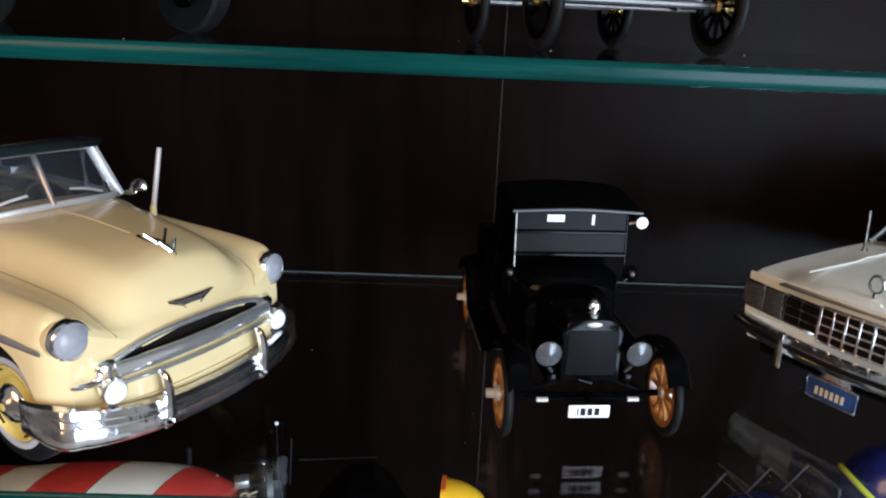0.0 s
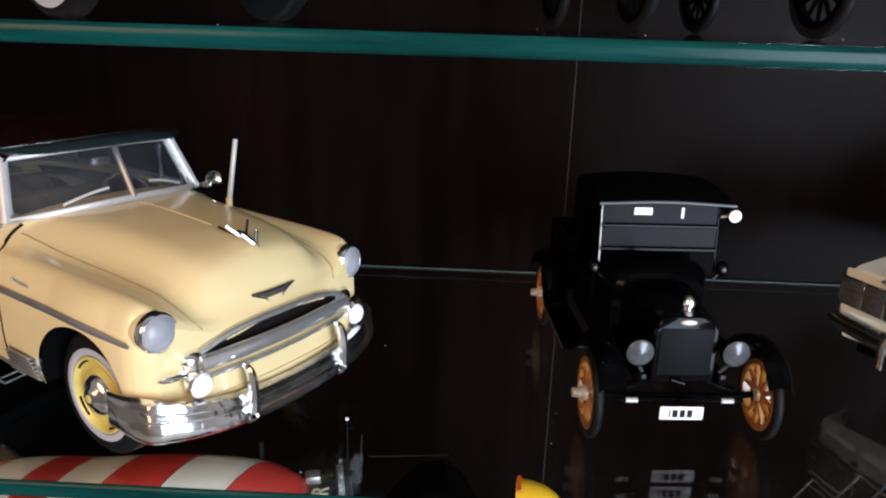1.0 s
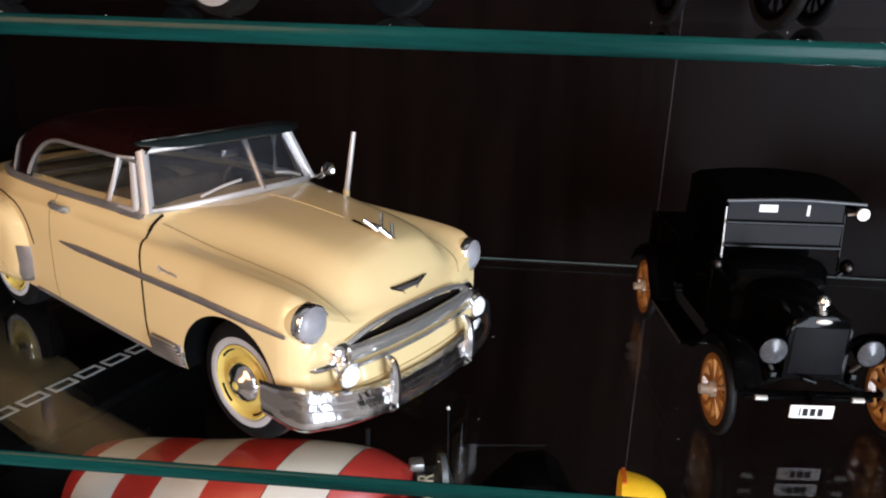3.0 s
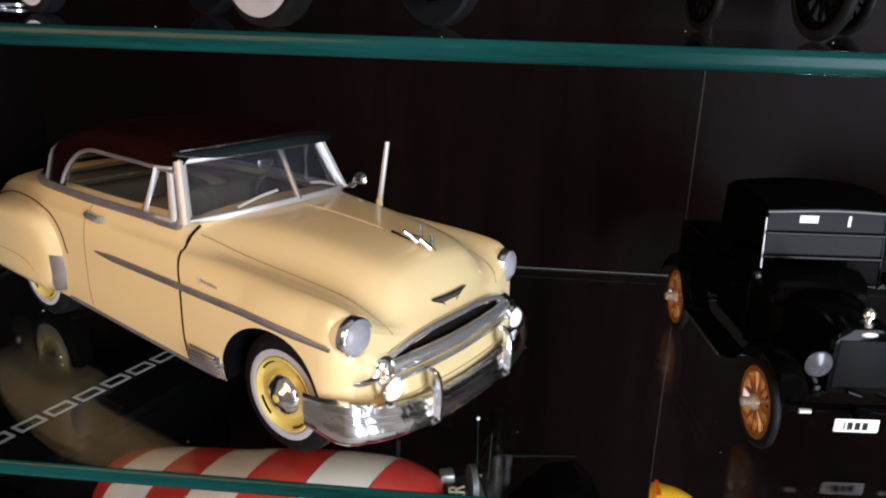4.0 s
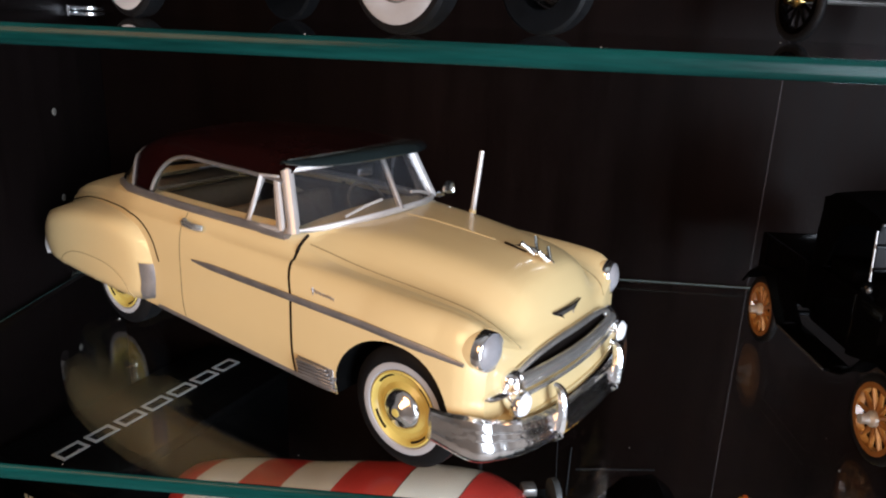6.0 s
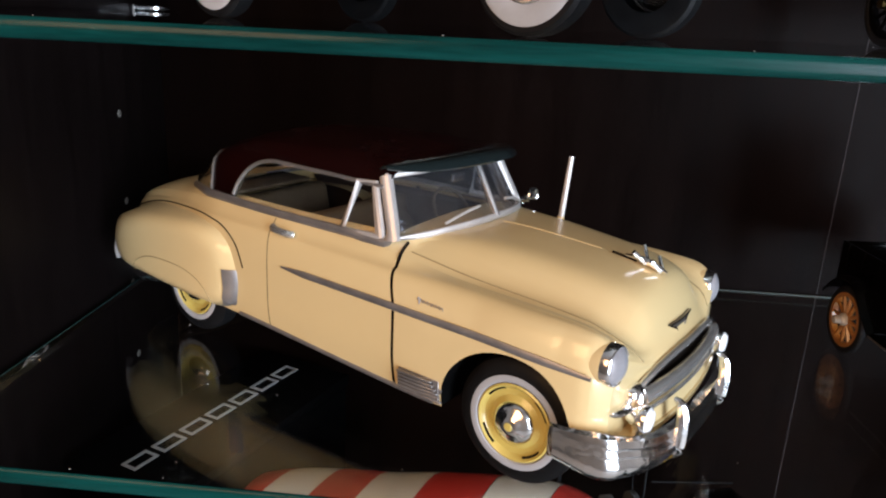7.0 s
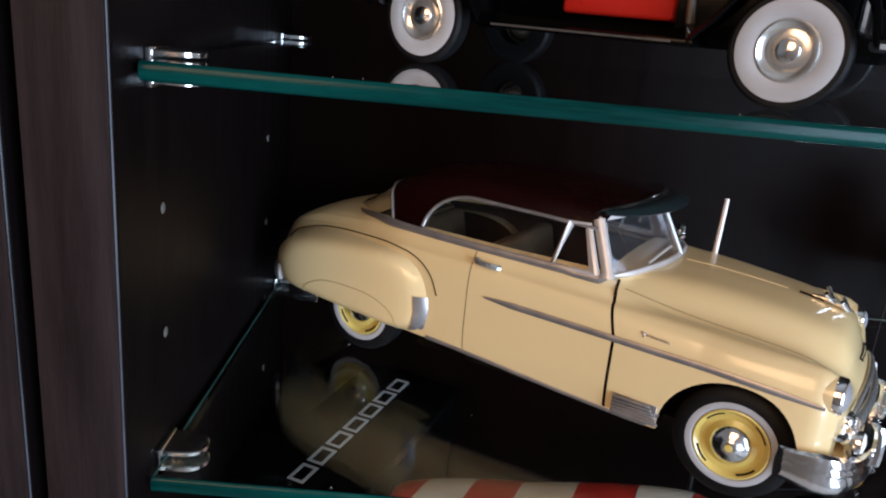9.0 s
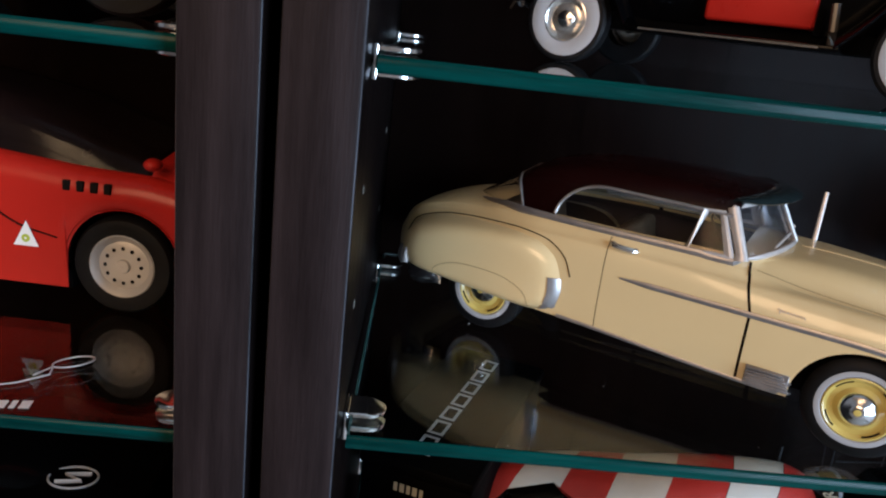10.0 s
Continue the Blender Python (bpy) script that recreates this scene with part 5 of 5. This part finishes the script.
    part("front_bumper", tube([(0.42, -0.80, 0.40), (0.55, -0.55, 0.40), (0.58, 0, 0.40), (0.55, 0.55, 0.40), (0.42, 0.80, 0.40)], 0.035, smooth=16), CHROME, car, "chrome bumper bar")
    for y in (-0.45, 0.45):
        part("bumper_post", tube([(0.585, y, 0.34), (0.60, y, 0.40), (0.585, y, 0.47)], 0.026, smooth=6), CHROME, car, "chrome bumper post")
    part("rear_bumper", tube([(-2.96, -0.7, 0.42), (-3.05, 0, 0.42), (-2.96, 0.7, 0.42)], 0.03, smooth=10), CHROME, car)
    part("axle", tube([(0, -0.7, 0.335), (0, 0.7, 0.335)], 0.03), UNDER, car)
    part("axle", tube([(-2.51, -0.7, 0.335), (-2.51, 0.7, 0.335)], 0.03), UNDER, car)
    return car


def brass_runabout():
    car = empty("model_car", pose(0.2885, -0.1080, LEVEL, 0, 0, -78.0), "black brass-era runabout model on thin spoked wheels", "model car", scale=0.0345)
    for x in (0.0, -1.80):
        for s in (1, -1):
            spoked_wheel(car, x, s * 0.71, s, 0.37, 0.085, 12, BLACK, BRASS, "thin black spoked wheel with brass hub", 0.016)
        part("axle", tube([(x, -0.68, 0.37), (x, 0.68, 0.37)], 0.028), STEEL, car, "dull metal axle")
        part("leaf_spring", tube([(x, -0.55, 0.40), (x, 0, 0.55), (x, 0.55, 0.40)], 0.03, smooth=10), STEEL if x == 0 else BLACK, car, "leaf spring")
    for s in (1, -1):
        part("chassis_rail", box(-2.2, 0.25, s * 0.36 - 0.03, s * 0.36 + 0.03, 0.50, 0.58, 0.008), STEEL, car, "grey metal chassis rail")
        part("wing", wing([(0.42, 0.62), (0.2, 0.82), (-0.05, 0.85), (-0.3, 0.72), (-0.5, 0.50)], s * 0.57, s * 0.82), BLACK, car)
        part("wing", wing([(-1.35, 0.50), (-1.55, 0.74), (-1.8, 0.85), (-2.05, 0.80), (-2.25, 0.6)], s * 0.57, s * 0.82), BLACK, car)
        part("running_board", box(-1.40, -0.48, min(s * 0.55, s * 0.80), max(s * 0.55, s * 0.80), 0.44, 0.47, 0.005), BLACK, car)
        lm = lathe([(-0.1, 0.03), (0.0, 0.11), (0.06, 0.115)], "x", 18)
        lm.transform(Matrix.Translation((0.22, s * 0.36, 0.95)))
        part("headlamp", lm, BRASS, car, "brass headlamp")
    part("tie_rod", tube([(-0.14, -0.6, 0.33), (-0.14, 0.6, 0.33)], 0.016), STEEL, car, "dull tie rod")
    part("drag_link", tube([(-0.05, 0.4, 0.33), (-1.2, 0.25, 0.48)], 0.014), STEEL, car)
    for k in range(5):
        part("step_slat", box(0.10 + 0.0, 0.14, -0.40 + k * 0.2 - 0.02, -0.40 + k * 0.2 + 0.02, 0.46, 0.60, 0.004), STEEL, car, "dull cross slat")
    part("radiator", box(0.02, 0.16, -0.26, 0.26, 0.6, 1.1, 0.02), BRASS, car, "brass radiator")
    part("hood", box(-0.65, 0.02, -0.24, 0.24, 0.60, 1.05, 0.05, 3), BLACK, car)
    part("body", box(-1.95, -0.65, -0.45, 0.45, 0.58, 0.92, 0.05, 3), BLACK, car, "open black body")
    part("seat", box(-1.6, -1.1, -0.42, 0.42, 0.9, 1.25, 0.08, 3), CANVAS, car)
    part("steering_column", tube([(-0.7, 0.2, 0.95), (-1.0, 0.2, 1.35)], 0.018), BRASS, car)
    return car


roadster()
brass_runabout()


# ---- things on the lower shelf, seen through the glass ----
LOW = -LEVEL


def striped_racer():
    """A long body in red and off-white bands that tapers at both ends."""
    car = empty("model_car", pose(0.0, 0.0, LOW), "red and off-white striped racing car model", "model car")
    table = [(0.053, 0.008, -0.065, -0.0760), (0.058, 0.0125, -0.0600, -0.0770), (0.0710, 0.0165, -0.0555, -0.0800), (0.0890, 0.0190, -0.0510, -0.0850), (0.1070, 0.0205, -0.0460, -0.0920), (0.1263, 0.0215, -0.0405, -0.0975), (0.140, 0.0220, -0.0390, -0.0990), (0.160, 0.020, -0.0400, -0.0980), (0.172, 0.017, -0.0445, -0.0985), (0.177, 0.0140, -0.0510, -0.0990)]
    edges = [0.053, 0.058, 0.0708, 0.0880, 0.1040, 0.1225, 0.1428, 0.1625, 0.1770]

    def ring(x):
        hw, zt, yc = interp(table, x)
        zt = zt - LOW
        pts = []
        for a in np.linspace(-0.28, math.pi + 0.28, 25):
            ca, sa = math.cos(a), math.sin(a)
            pts.append((x - 0.002 + 0.013 * ca, yc + hw * math.copysign(abs(ca) ** 0.8, ca), 0.010 + (zt - 0.010) * math.copysign(abs(sa) ** 0.75, sa) * (1 if sa > 0 else 0.6)))
        return pts

    for k in range(len(edges) - 1):
        a, b = edges[k], edges[k + 1]
        rows = [ring(x) for x in np.linspace(a, b - (0.0003 if k in (5, 6) else 0), 8)]
        part("band", grid(rows), DULLRED if k % 2 or k == 0 else BONE, car, "red painted band" if k % 2 or k == 0 else "off-white painted band")
    part("seam", grid([[(p[0], p[1], p[2] - 0.0004) for p in ring(x)] for x in (0.1418, 0.1438)]), GROOVE, car)
    part("tail_cap", grid([ring(0.1769), [(0.1775, -0.0990, 0.02)] * 25]), DULLRED, car)
    part("nose_cap", grid([ring(0.0531), [(0.0510, -0.0760, 0.02)] * 25]), DULLRED, car)
    part("filler_stub", tube([(0.1625, -0.089, 0.055), (0.1625, -0.089, 0.062)], 0.0008), INK, car)
    sc = box(0.170, 0.178, -0.110, -0.103, 0.042, 0.0485, 0.001)
    part("air_scoop", sc, DULLRED, car)
    for x, yc in ((0.075, -0.082), (0.160, -0.099)):
        for y in (yc - 0.021, yc + 0.021):
            w = part("wheel", lathe([(-0.0045, 0.006), (-0.005, 0.0105), (0.0, 0.012), (0.005, 0.0105), (0.0045, 0.006)], "y", 24), RUBBER, car)
            w.location = (x, y, 0.012)
    return car


def lettered_stand():
    th = empty("engine_part", pose(0.1831, -0.0972, LOW, 0, 0, 14.8), "grey model engine part with pale letters", "model part")
    part("base", box(-0.003, 0.012, -0.010, 0.022, 0.0, 0.040, 0.001), GREYPLASTIC, th)
    pl = part("letter_plate", box(-0.003, 0.003, -0.011, 0.008, 0.0405, 0.0475, 0.0005), INK, th, "dark plate with pale letters")
    cu = bpy.data.curves.new("letters", "FONT")
    cu.body, cu.size, cu.extrude, cu.align_x, cu.align_y = "VER", 0.0078, 0.0001, "CENTER", "CENTER"
    ob = new("letters_tmp", cu)
    dg = bpy.context.evaluated_depsgraph_get()
    me = bpy.data.meshes.new_from_object(ob.evaluated_get(dg))
    bpy.data.objects.remove(ob)
    me.materials.clear()
    me.materials.append(PALEINK)
    lt = new("letters", me)
    lt.parent = pl
    lt["label"] = "pale capital letters"
    lt.matrix_basis = Matrix.Translation((0.0, -0.0015, 0.0482)) @ pose(0, 0, 0, 0, 0, 80)
    part("disc", lathe([(-0.001, 0.0005), (-0.001, 0.0062), (0.001, 0.0062), (0.001, 0.0005)], "x", 24), GREYPLASTIC, th, "round grey disc").location = (0.0075, 0.010, 0.045)
    part("mast", tube([(0.015, 0.018, 0.04), (0.016, 0.020, 0.057)], 0.0003), INK, th, "thin dark mast")
    part("mast_tip", ball((0.011, 0.021, 0.0630), 0.0007, 0.0007, 0.0007, 10, 6), PLATE, th, "white tip")
    part("mast", tube([(0.011, 0.018, 0.04), (0.011, 0.021, 0.0628)], 0.00016), INK, th)
    part("clip", box(-0.004, 0.001, 0.008, 0.013, 0.045, 0.050, 0.0008), SATIN, th, "small bright clip")
    return th


def low_black_car(cx, cy, turn, length, width, height, label, name="model_car", top=BLACK):
    """A low closed sports car for the shelf below."""
    car = empty(name, pose(cx, cy, LOW, 0, 0, turn), label, "model car")
    rows = []
    for u, w, z in ((-0.5, 0.80, 0.35), (-0.46, 0.92, 0.52), (-0.36, 1.0, 0.62), (-0.24, 1.0, 0.80), (-0.12, 0.98, 0.97), (0.05, 0.98, 1.0), (0.16, 0.98, 0.90), (0.27, 1.0, 0.66), (0.40, 0.97, 0.55), (0.48, 0.88, 0.42), (0.5, 0.80, 0.34)):
        h = z * height
        rows.append([(u * length, w * width / 2 * c, 0.006 + (h - 0.006) * zz) for c, zz in ((-0.92, 0), (-1, 0.25), (-1.0, 0.5), (-0.9, 0.72), (-0.74, 0.93), (-0.5, 1.0), (0, 1.02), (0.5, 1.0), (0.74, 0.93), (0.9, 0.72), (1.0, 0.5), (1, 0.25), (0.92, 0))])
    part("body", grid(rows, caps=True), top, car)
    for x in (-0.30, 0.30):
        for s in (1, -1):
            w = part("wheel", lathe([(-0.004, 0.006), (-0.0045, 0.0105), (0, 0.012), (0.0045, 0.0105), (0.004, 0.006)], "y", 24), RUBBER, car)
            w.location = (x * length, s * width * 0.47, 0.012)
    return car


def letter_frames(parent, start, step, count, w, h, z, material):
    """Plain open frames in place of a maker's name."""
    for k in range(count):
        x = start + step * k
        bm = bmesh.new()
        t = h * 0.17
        box(x, x + w, -h / 2, -h / 2 + t, z, z + 0.0003, bm=bm)
        box(x, x + w, h / 2 - t, h / 2, z, z + 0.0003, bm=bm)
        box(x, x + t, -h / 2 + t, h / 2 - t, z, z + 0.0003, bm=bm)
        box(x + w - t, x + w, -h / 2 + t, h / 2 - t, z, z + 0.0003, bm=bm)
        part("mark", bm, SILVERINK, parent, "silver open frame mark", False)


striped_racer()
lettered_stand()
lid = empty("display_box", pose(0.0413, -0.0640, LOW, 0, 0, 67.9), "black display box with silver marks on its lid", "box")
part("case", box(-0.049, 0.049, -0.022, 0.020, 0.0, 0.050, 0.001), VOID, lid)
part("lid", box(-0.050, 0.050, -0.023, 0.021, 0.0502, 0.0552, 0.0015), VOID, lid, "black lid")
letter_frames(lid, -0.0418, 0.0122, 7, 0.0100, 0.0062, 0.0554, SILVERINK)
low_black_car(0.0611, -0.1503, 8.5, 0.085, 0.030, 0.075, "low glossy black sports car model")
bars("marks", lid, Matrix.Translation((-0.0505, 0.0, 0.0455)) @ pose(0, 0, 0, 0, 0, -90), (0.0014, 0.0018, 0.0014, 0.0018, 0.0014), 0.0034, PALEINK, "pale printed bars")
dark = low_black_car(0.2206, -0.0812, 4.8, 0.055, 0.036, 0.048, "dark green and black model car")
part("top_edge", tube([(-0.024, 0.010, 0.0482), (0.004, 0.011, 0.0482)], 0.0003), INK, dark, "dim grey upper edge")


def yellow_nose():
    th = empty("model_rocket", pose(0.2530, -0.0960, LOW, 0, 0, -5), "bright yellow rounded nose cone on a stand", "model part")
    rows = []
    for u in np.linspace(0, 1, 12):
        r = 0.0085 * math.sqrt(max(0, 1 - u**2.2))
        rows.append([(-0.007 + 0.0155 * u, r * math.cos(a) * 1.1, 0.0470 + r * math.sin(a)) for a in np.linspace(0, 2 * math.pi, 22, endpoint=False)])
    part("nose", grid(rows, closed_u=True), YELLOW, th, "yellow plastic nose")
    part("marks", box(-0.0068, -0.0055, -0.004, 0.004, 0.0550, 0.0557), mat("orange_print", (0.55, 0.10, 0.01), 0.5, vary=0.1), th, "orange marks", False)
    part("stand", tube([(-0.002, 0, 0.0), (-0.002, 0, 0.0405)], 0.004), INK, th)
    part("foot", box(-0.010, 0.008, -0.008, 0.008, 0, 0.003, 0.001), INK, th)
    return th


yellow_nose()
SCREENFRAME = mat("dull_grey_frame", (0.045, 0.047, 0.055), 0.4, vary=0.2, scale=60)
blue = low_black_car(0.3645, -0.0818, 11.5, 0.062, 0.036, 0.040, "navy blue racing car model with lime markings", top=NAVY)
part("stripe", box(-0.026, -0.018, -0.018, -0.010, 0.0300, 0.0312, 0.0006), LIME, blue, "lime yellow marking")
for x in (-0.020, -0.002, 0.014):
    part("windscreen_frame", tube([(x, -0.013, 0.036), (x + 0.005, -0.008, 0.050), (x + 0.005, 0.008, 0.050), (x, 0.013, 0.036)], 0.00035), SCREENFRAME, blue, "thin grey screen frame")
dome = empty("model_helmet", pose(0.4088, -0.0747, LOW), "navy helmet shape with a lime stripe", "model part")
part("shell", ball((0, 0, 0.040), 0.016, 0.015, 0.020, 28, 18), NAVY, dome)
part("stripe", tube([(0.0158 * math.cos(a), 0.0148 * math.sin(a), 0.046 + 0.004 * math.cos(2 * a)) for a in np.linspace(0, 2 * math.pi, 36, endpoint=False)], 0.0011, closed=True), LIME, dome, "lime yellow stripe")
part("plinth", lathe([(0, 0.0005), (0, 0.016), (0.02, 0.012), (0.02, 0.0005)], "z", 20), INK, dome)


# ---- the next bookcase: red coupe, black car below, a wheel above ----
def red_coupe():
    car = empty("model_car", pose(-0.0830, -0.0940, -0.003, 0, 0, -3.0), "red sports coupe model with grey alloy wheels", "model car")
    # local: wheel hub at x 0; outer side at y 0; the body runs to -x
    R, HZ = 0.0172, 0.0172
    outline = []
    for x, zlow, zbelt, ztop, wtop in ((-0.205, 0.014, 0.034, 0.040, 0.5), (-0.195, 0.009, 0.044, 0.048, 0.6), (-0.160, 0.0075, 0.053, 0.058, 0.62), (-0.120, 0.007, 0.055, 0.070, 0.60), (-0.085, 0.007, 0.0545, 0.073, 0.60), (-0.055, 0.007, 0.0530, 0.070, 0.60), (-0.034, 0.007, 0.0510, 0.0650, 0.62), (-0.010, 0.007, 0.0490, 0.0570, 0.66), (0.006, 0.007, 0.0485, 0.0525, 0.70), (0.030, 0.009, 0.043, 0.046, 0.7), (0.046, 0.016, 0.030, 0.033, 0.6)):
        outline.append((x, zlow, zbelt, ztop, wtop))
    xs = sorted(set(np.linspace(-0.205, 0.046, 60).round(5)) | {round((R + 0.0022) * math.cos(a), 5) for a in np.linspace(0, math.pi, 21)})
    WID = 0.0385

    def row(x):
        zl, zb, zt, wt = interp(outline, x)
        a = R + 0.0022
        if abs(x) < a:
            zl = max(zl, HZ + math.sqrt(a * a - x * x))
        half = []
        for k in range(7):
            u = k / 6
            z = zl + (zb - 0.008 - zl) * u
            half.append((WID - 0.0016 * (1 - u) ** 2, z))
        for k in range(1, 7):
            b = math.pi / 2 * k / 6
            half.append((WID - 0.007 * (1 - math.cos(b)), zb - 0.008 + 0.008 * math.sin(b)))
        half += [(WID - 0.007 + (WID * wt - WID + 0.007) * u, zb + (zt - zb) * math.sin(u * math.pi / 2) ** 0.9) for u in (0.3, 0.6, 1.0)]
        half += [(WID * wt * 0.5, zt + 0.0012), (0, zt + 0.0016)]
        return [(x, WID - c, z) for c, z in half] + [(x, WID + c, z) for c, z in reversed(half[:-1])]

    part("body", grid([row(x)[:13] for x in xs]), RED, car, "bright red painted body")
    part("body", grid([row(x)[-13:] for x in xs]), RED, car, "bright red painted body")
    part("hood", grid([row(x)[12:-12] for x in xs if x >= 0.004]), RED, car, "red front deck")
    part("tail", grid([row(x)[12:-12] for x in xs if x <= -0.118]), RED, car, "red rear deck")
    part("canopy", grid([row(x)[12:-12] for x in xs if -0.122 <= x <= 0.008]), SMOKEDARK, car, "dark tinted canopy")
    mirror = ball((0.010, 0.002, 0.0535), 0.003, 0.0035, 0.0022)
    part("door_mirror", mirror, RED, car)
    part("door_line", tube([(-0.046, 0.0000, 0.046), (-0.045, -0.0002, 0.036), (-0.036, -0.0002, 0.029), (-0.022, 0.0002, 0.025)], 0.0003, smooth=12), GROOVE, car)
    for k in range(4):
        part("vent_slot", box(-0.0195 + k * 0.0046, -0.0170 + k * 0.0046, -0.0003, 0.0040, 0.0420, 0.0455, 0.0003, 1), GROOVE, car, "dark vent slot")
    tri = bmesh.new()
    tri.faces.new([tri.verts.new(p) for p in ((-0.0365, -0.0006, 0.0212), (-0.0280, -0.0006, 0.0212), (-0.0320, -0.0006, 0.0300))])
    part("sticker", thick(tri, 0.0002), PLATE, car, "white triangular sticker")
    leaf = lathe([(-0.0009, 0.0005), (-0.0009, 0.0014), (-0.0007, 0.0014)], "y", 10)
    leaf.transform(Matrix.Translation((-0.0322, 0, 0.0240)))
    part("sticker_mark", leaf, LIME, car, "pale green spot")
    for x in (0.0, -0.150):
        for y, o in ((0.0055, -1), (2 * WID - 0.0055, 1)):
            w = 0.0105
            tyre = [(-0.5 * w, 0.0112), (-0.54 * w, 0.013), (-0.48 * w, 0.0162), (-0.34 * w, R), (0.34 * w, R), (0.48 * w, 0.0162), (0.54 * w, 0.013), (0.5 * w, 0.0112)]
            wheel = part("wheel", lathe(tyre, "y", 44), RUBBER, car, "black tyre on a grey alloy rim")
            wheel.location = (x, y, R)
            part("rim", lathe([(o * 0.5 * w, 0.0113), (o * 0.54 * w, 0.0109), (o * 0.46 * w, 0.0098), (o * 0.34 * w, 0.0086), (o * 0.44 * w, 0.0050), (o * 0.42 * w, 0.0026), (o * 0.5 * w, 0.0022), (o * 0.5 * w, 0.0001)], "y", 40), ALLOY, wheel, "grey alloy rim")
            for k in range(12):
                a = 2 * math.pi * k / 12
                h = ball((0.0062 * math.cos(a), o * 0.415 * w, 0.0062 * math.sin(a)), 0.0007, 0.0004, 0.0007, 8, 6)
                part("rim_hole", h, GROOVE, wheel)
    part("chassis", box(-0.19, -0.020, 0.006, 2 * WID - 0.006, 0.004, 0.012, 0.002), UNDER, car)
    part("chassis", box(0.0198, 0.040, 0.006, 2 * WID - 0.006, 0.006, 0.016, 0.002), UNDER, car)
    part("wheel_housing", grid([[((R + 0.003) * math.cos(a), y, HZ + (R + 0.003) * math.sin(a)) for a in np.linspace(-0.1, math.pi + 0.1, 20)] for y in (0.0008, 0.008, 0.02)]), UNDER, car)
    return car


red_coupe()
loop = [(-0.0984, -0.1520, -0.0022), (-0.0910, -0.1480, -0.0022), (-0.0850, -0.1420, -0.0022)]
for k in range(21):
    a = -2.2 + 2 * math.pi * k / 20
    loop.append((-0.0821 + 0.0046 * math.cos(a) + 0.0018 * math.sin(a), -0.1332 + 0.0010 * math.cos(a) + 0.0042 * math.sin(a), -0.0022))
loop += [(-0.0890, -0.1432, -0.0022)]
wire = empty("wire_loop", pose(0, 0, 0), "thin bright wire loop lying on the glass shelf", "wire")
part("wire", tube(loop, 0.00022, 6), PALESILVER, wire)
decal = bars("decal", None, Matrix.Translation((-0.0875, -0.1590, -0.0026)) @ pose(0, 0, 0, -90, 0, 8), (0.0022, 0.0026, 0.0014, 0.0026), 0.0040, PLATE)
tagged(decal, "row of plain white bars on the glass shelf", "decal")
below = low_black_car(-0.1210, -0.0920, 0, 0.15, 0.075, 0.046, "glossy black model car with a round silver emblem")
below.location.z = LOW - 0.002
part("hood", box(-0.02, 0.055, -0.036, 0.030, 0.0380, 0.0415, 0.0018, 3), BLACK, below, "flat black hood")
em = tube([(0.0275 + 0.0082 * math.cos(a), -0.020 + 0.0062 * math.sin(a), 0.0420) for a in np.linspace(0, 2 * math.pi, 32, endpoint=False)], 0.0004, 6, closed=True)
part("emblem", em, SILVERINK, below, "oval silver emblem ring")
zz = tube([(0.0325, -0.017, 0.0419), (0.0245, -0.0185, 0.0419), (0.0305, -0.0215, 0.0419), (0.0225, -0.023, 0.0419)], 0.0008, 6)
part("emblem_mark", zz, SILVERINK, below, "silver bent mark")
ul = empty("model_car", pose(-0.0740, -0.110, LEVEL - 0.0005), "dark model car with a red-hubbed tyre", "model car")
w = part("wheel", lathe([(-0.005, 0.009), (-0.0056, 0.012), (-0.0048, 0.0165), (-0.003, 0.0175), (0.003, 0.0175), (0.0048, 0.0165), (0.0056, 0.012), (0.005, 0.009)], "y", 40), RUBBER, ul, "black tyre with a dull red wheel")
w.location = (0, 0, 0.0175)
part("rim", lathe([(-0.005, 0.0092), (-0.004, 0.008), (-0.003, 0.004), (-0.0045, 0.0001)], "y", 28), DULLRED, w, "dull red wheel centre")
part("body", box(-0.10, 0.03, 0.004, 0.06, 0.018, 0.045, 0.006, 3), BLACK, ul, "dark body")
w2 = part("wheel", lathe([(-0.005, 0.0001), (-0.005, 0.012), (-0.0048, 0.0165), (-0.003, 0.0175), (0.003, 0.0175), (0.0048, 0.0165), (0.005, 0.012), (0.005, 0.0001)], "y", 32), RUBBER, ul)
w2.location = (-0.08, 0, 0.0175)
for x in (0, -0.08):
    w3 = part("wheel", lathe([(-0.005, 0.0001), (-0.005, 0.012), (-0.0048, 0.0165), (-0.003, 0.0175), (0.003, 0.0175), (0.0048, 0.0165), (0.005, 0.012), (0.005, 0.0001)], "y", 32), RUBBER, ul)
    w3.location = (x, 0.062, 0.0175)

# ---- dust on the glass ----
rng = random.Random(7)
specks = bmesh.new()
for z, count, size in ((0.0, 26, 0.00030), (LEVEL, 7, 0.00020)):
    for k in range(count):
        r = rng.uniform(0.00010, size)
        x, y = rng.uniform(0.02, 0.42), SHELF_FRONT + 0.002 + 0.12 * rng.random() ** 2.5
        join(specks, ball((x, y, z + r * 0.6), r, r * rng.uniform(0.7, 1.4), r * 0.6, 7, 5))
tagged(part("dust_specks", specks, mat("pale_dust", (0.42, 0.41, 0.40), 0.8, vary=0.2), None), "pale dust specks scattered on the glass shelves", "dust", "", "stuff")
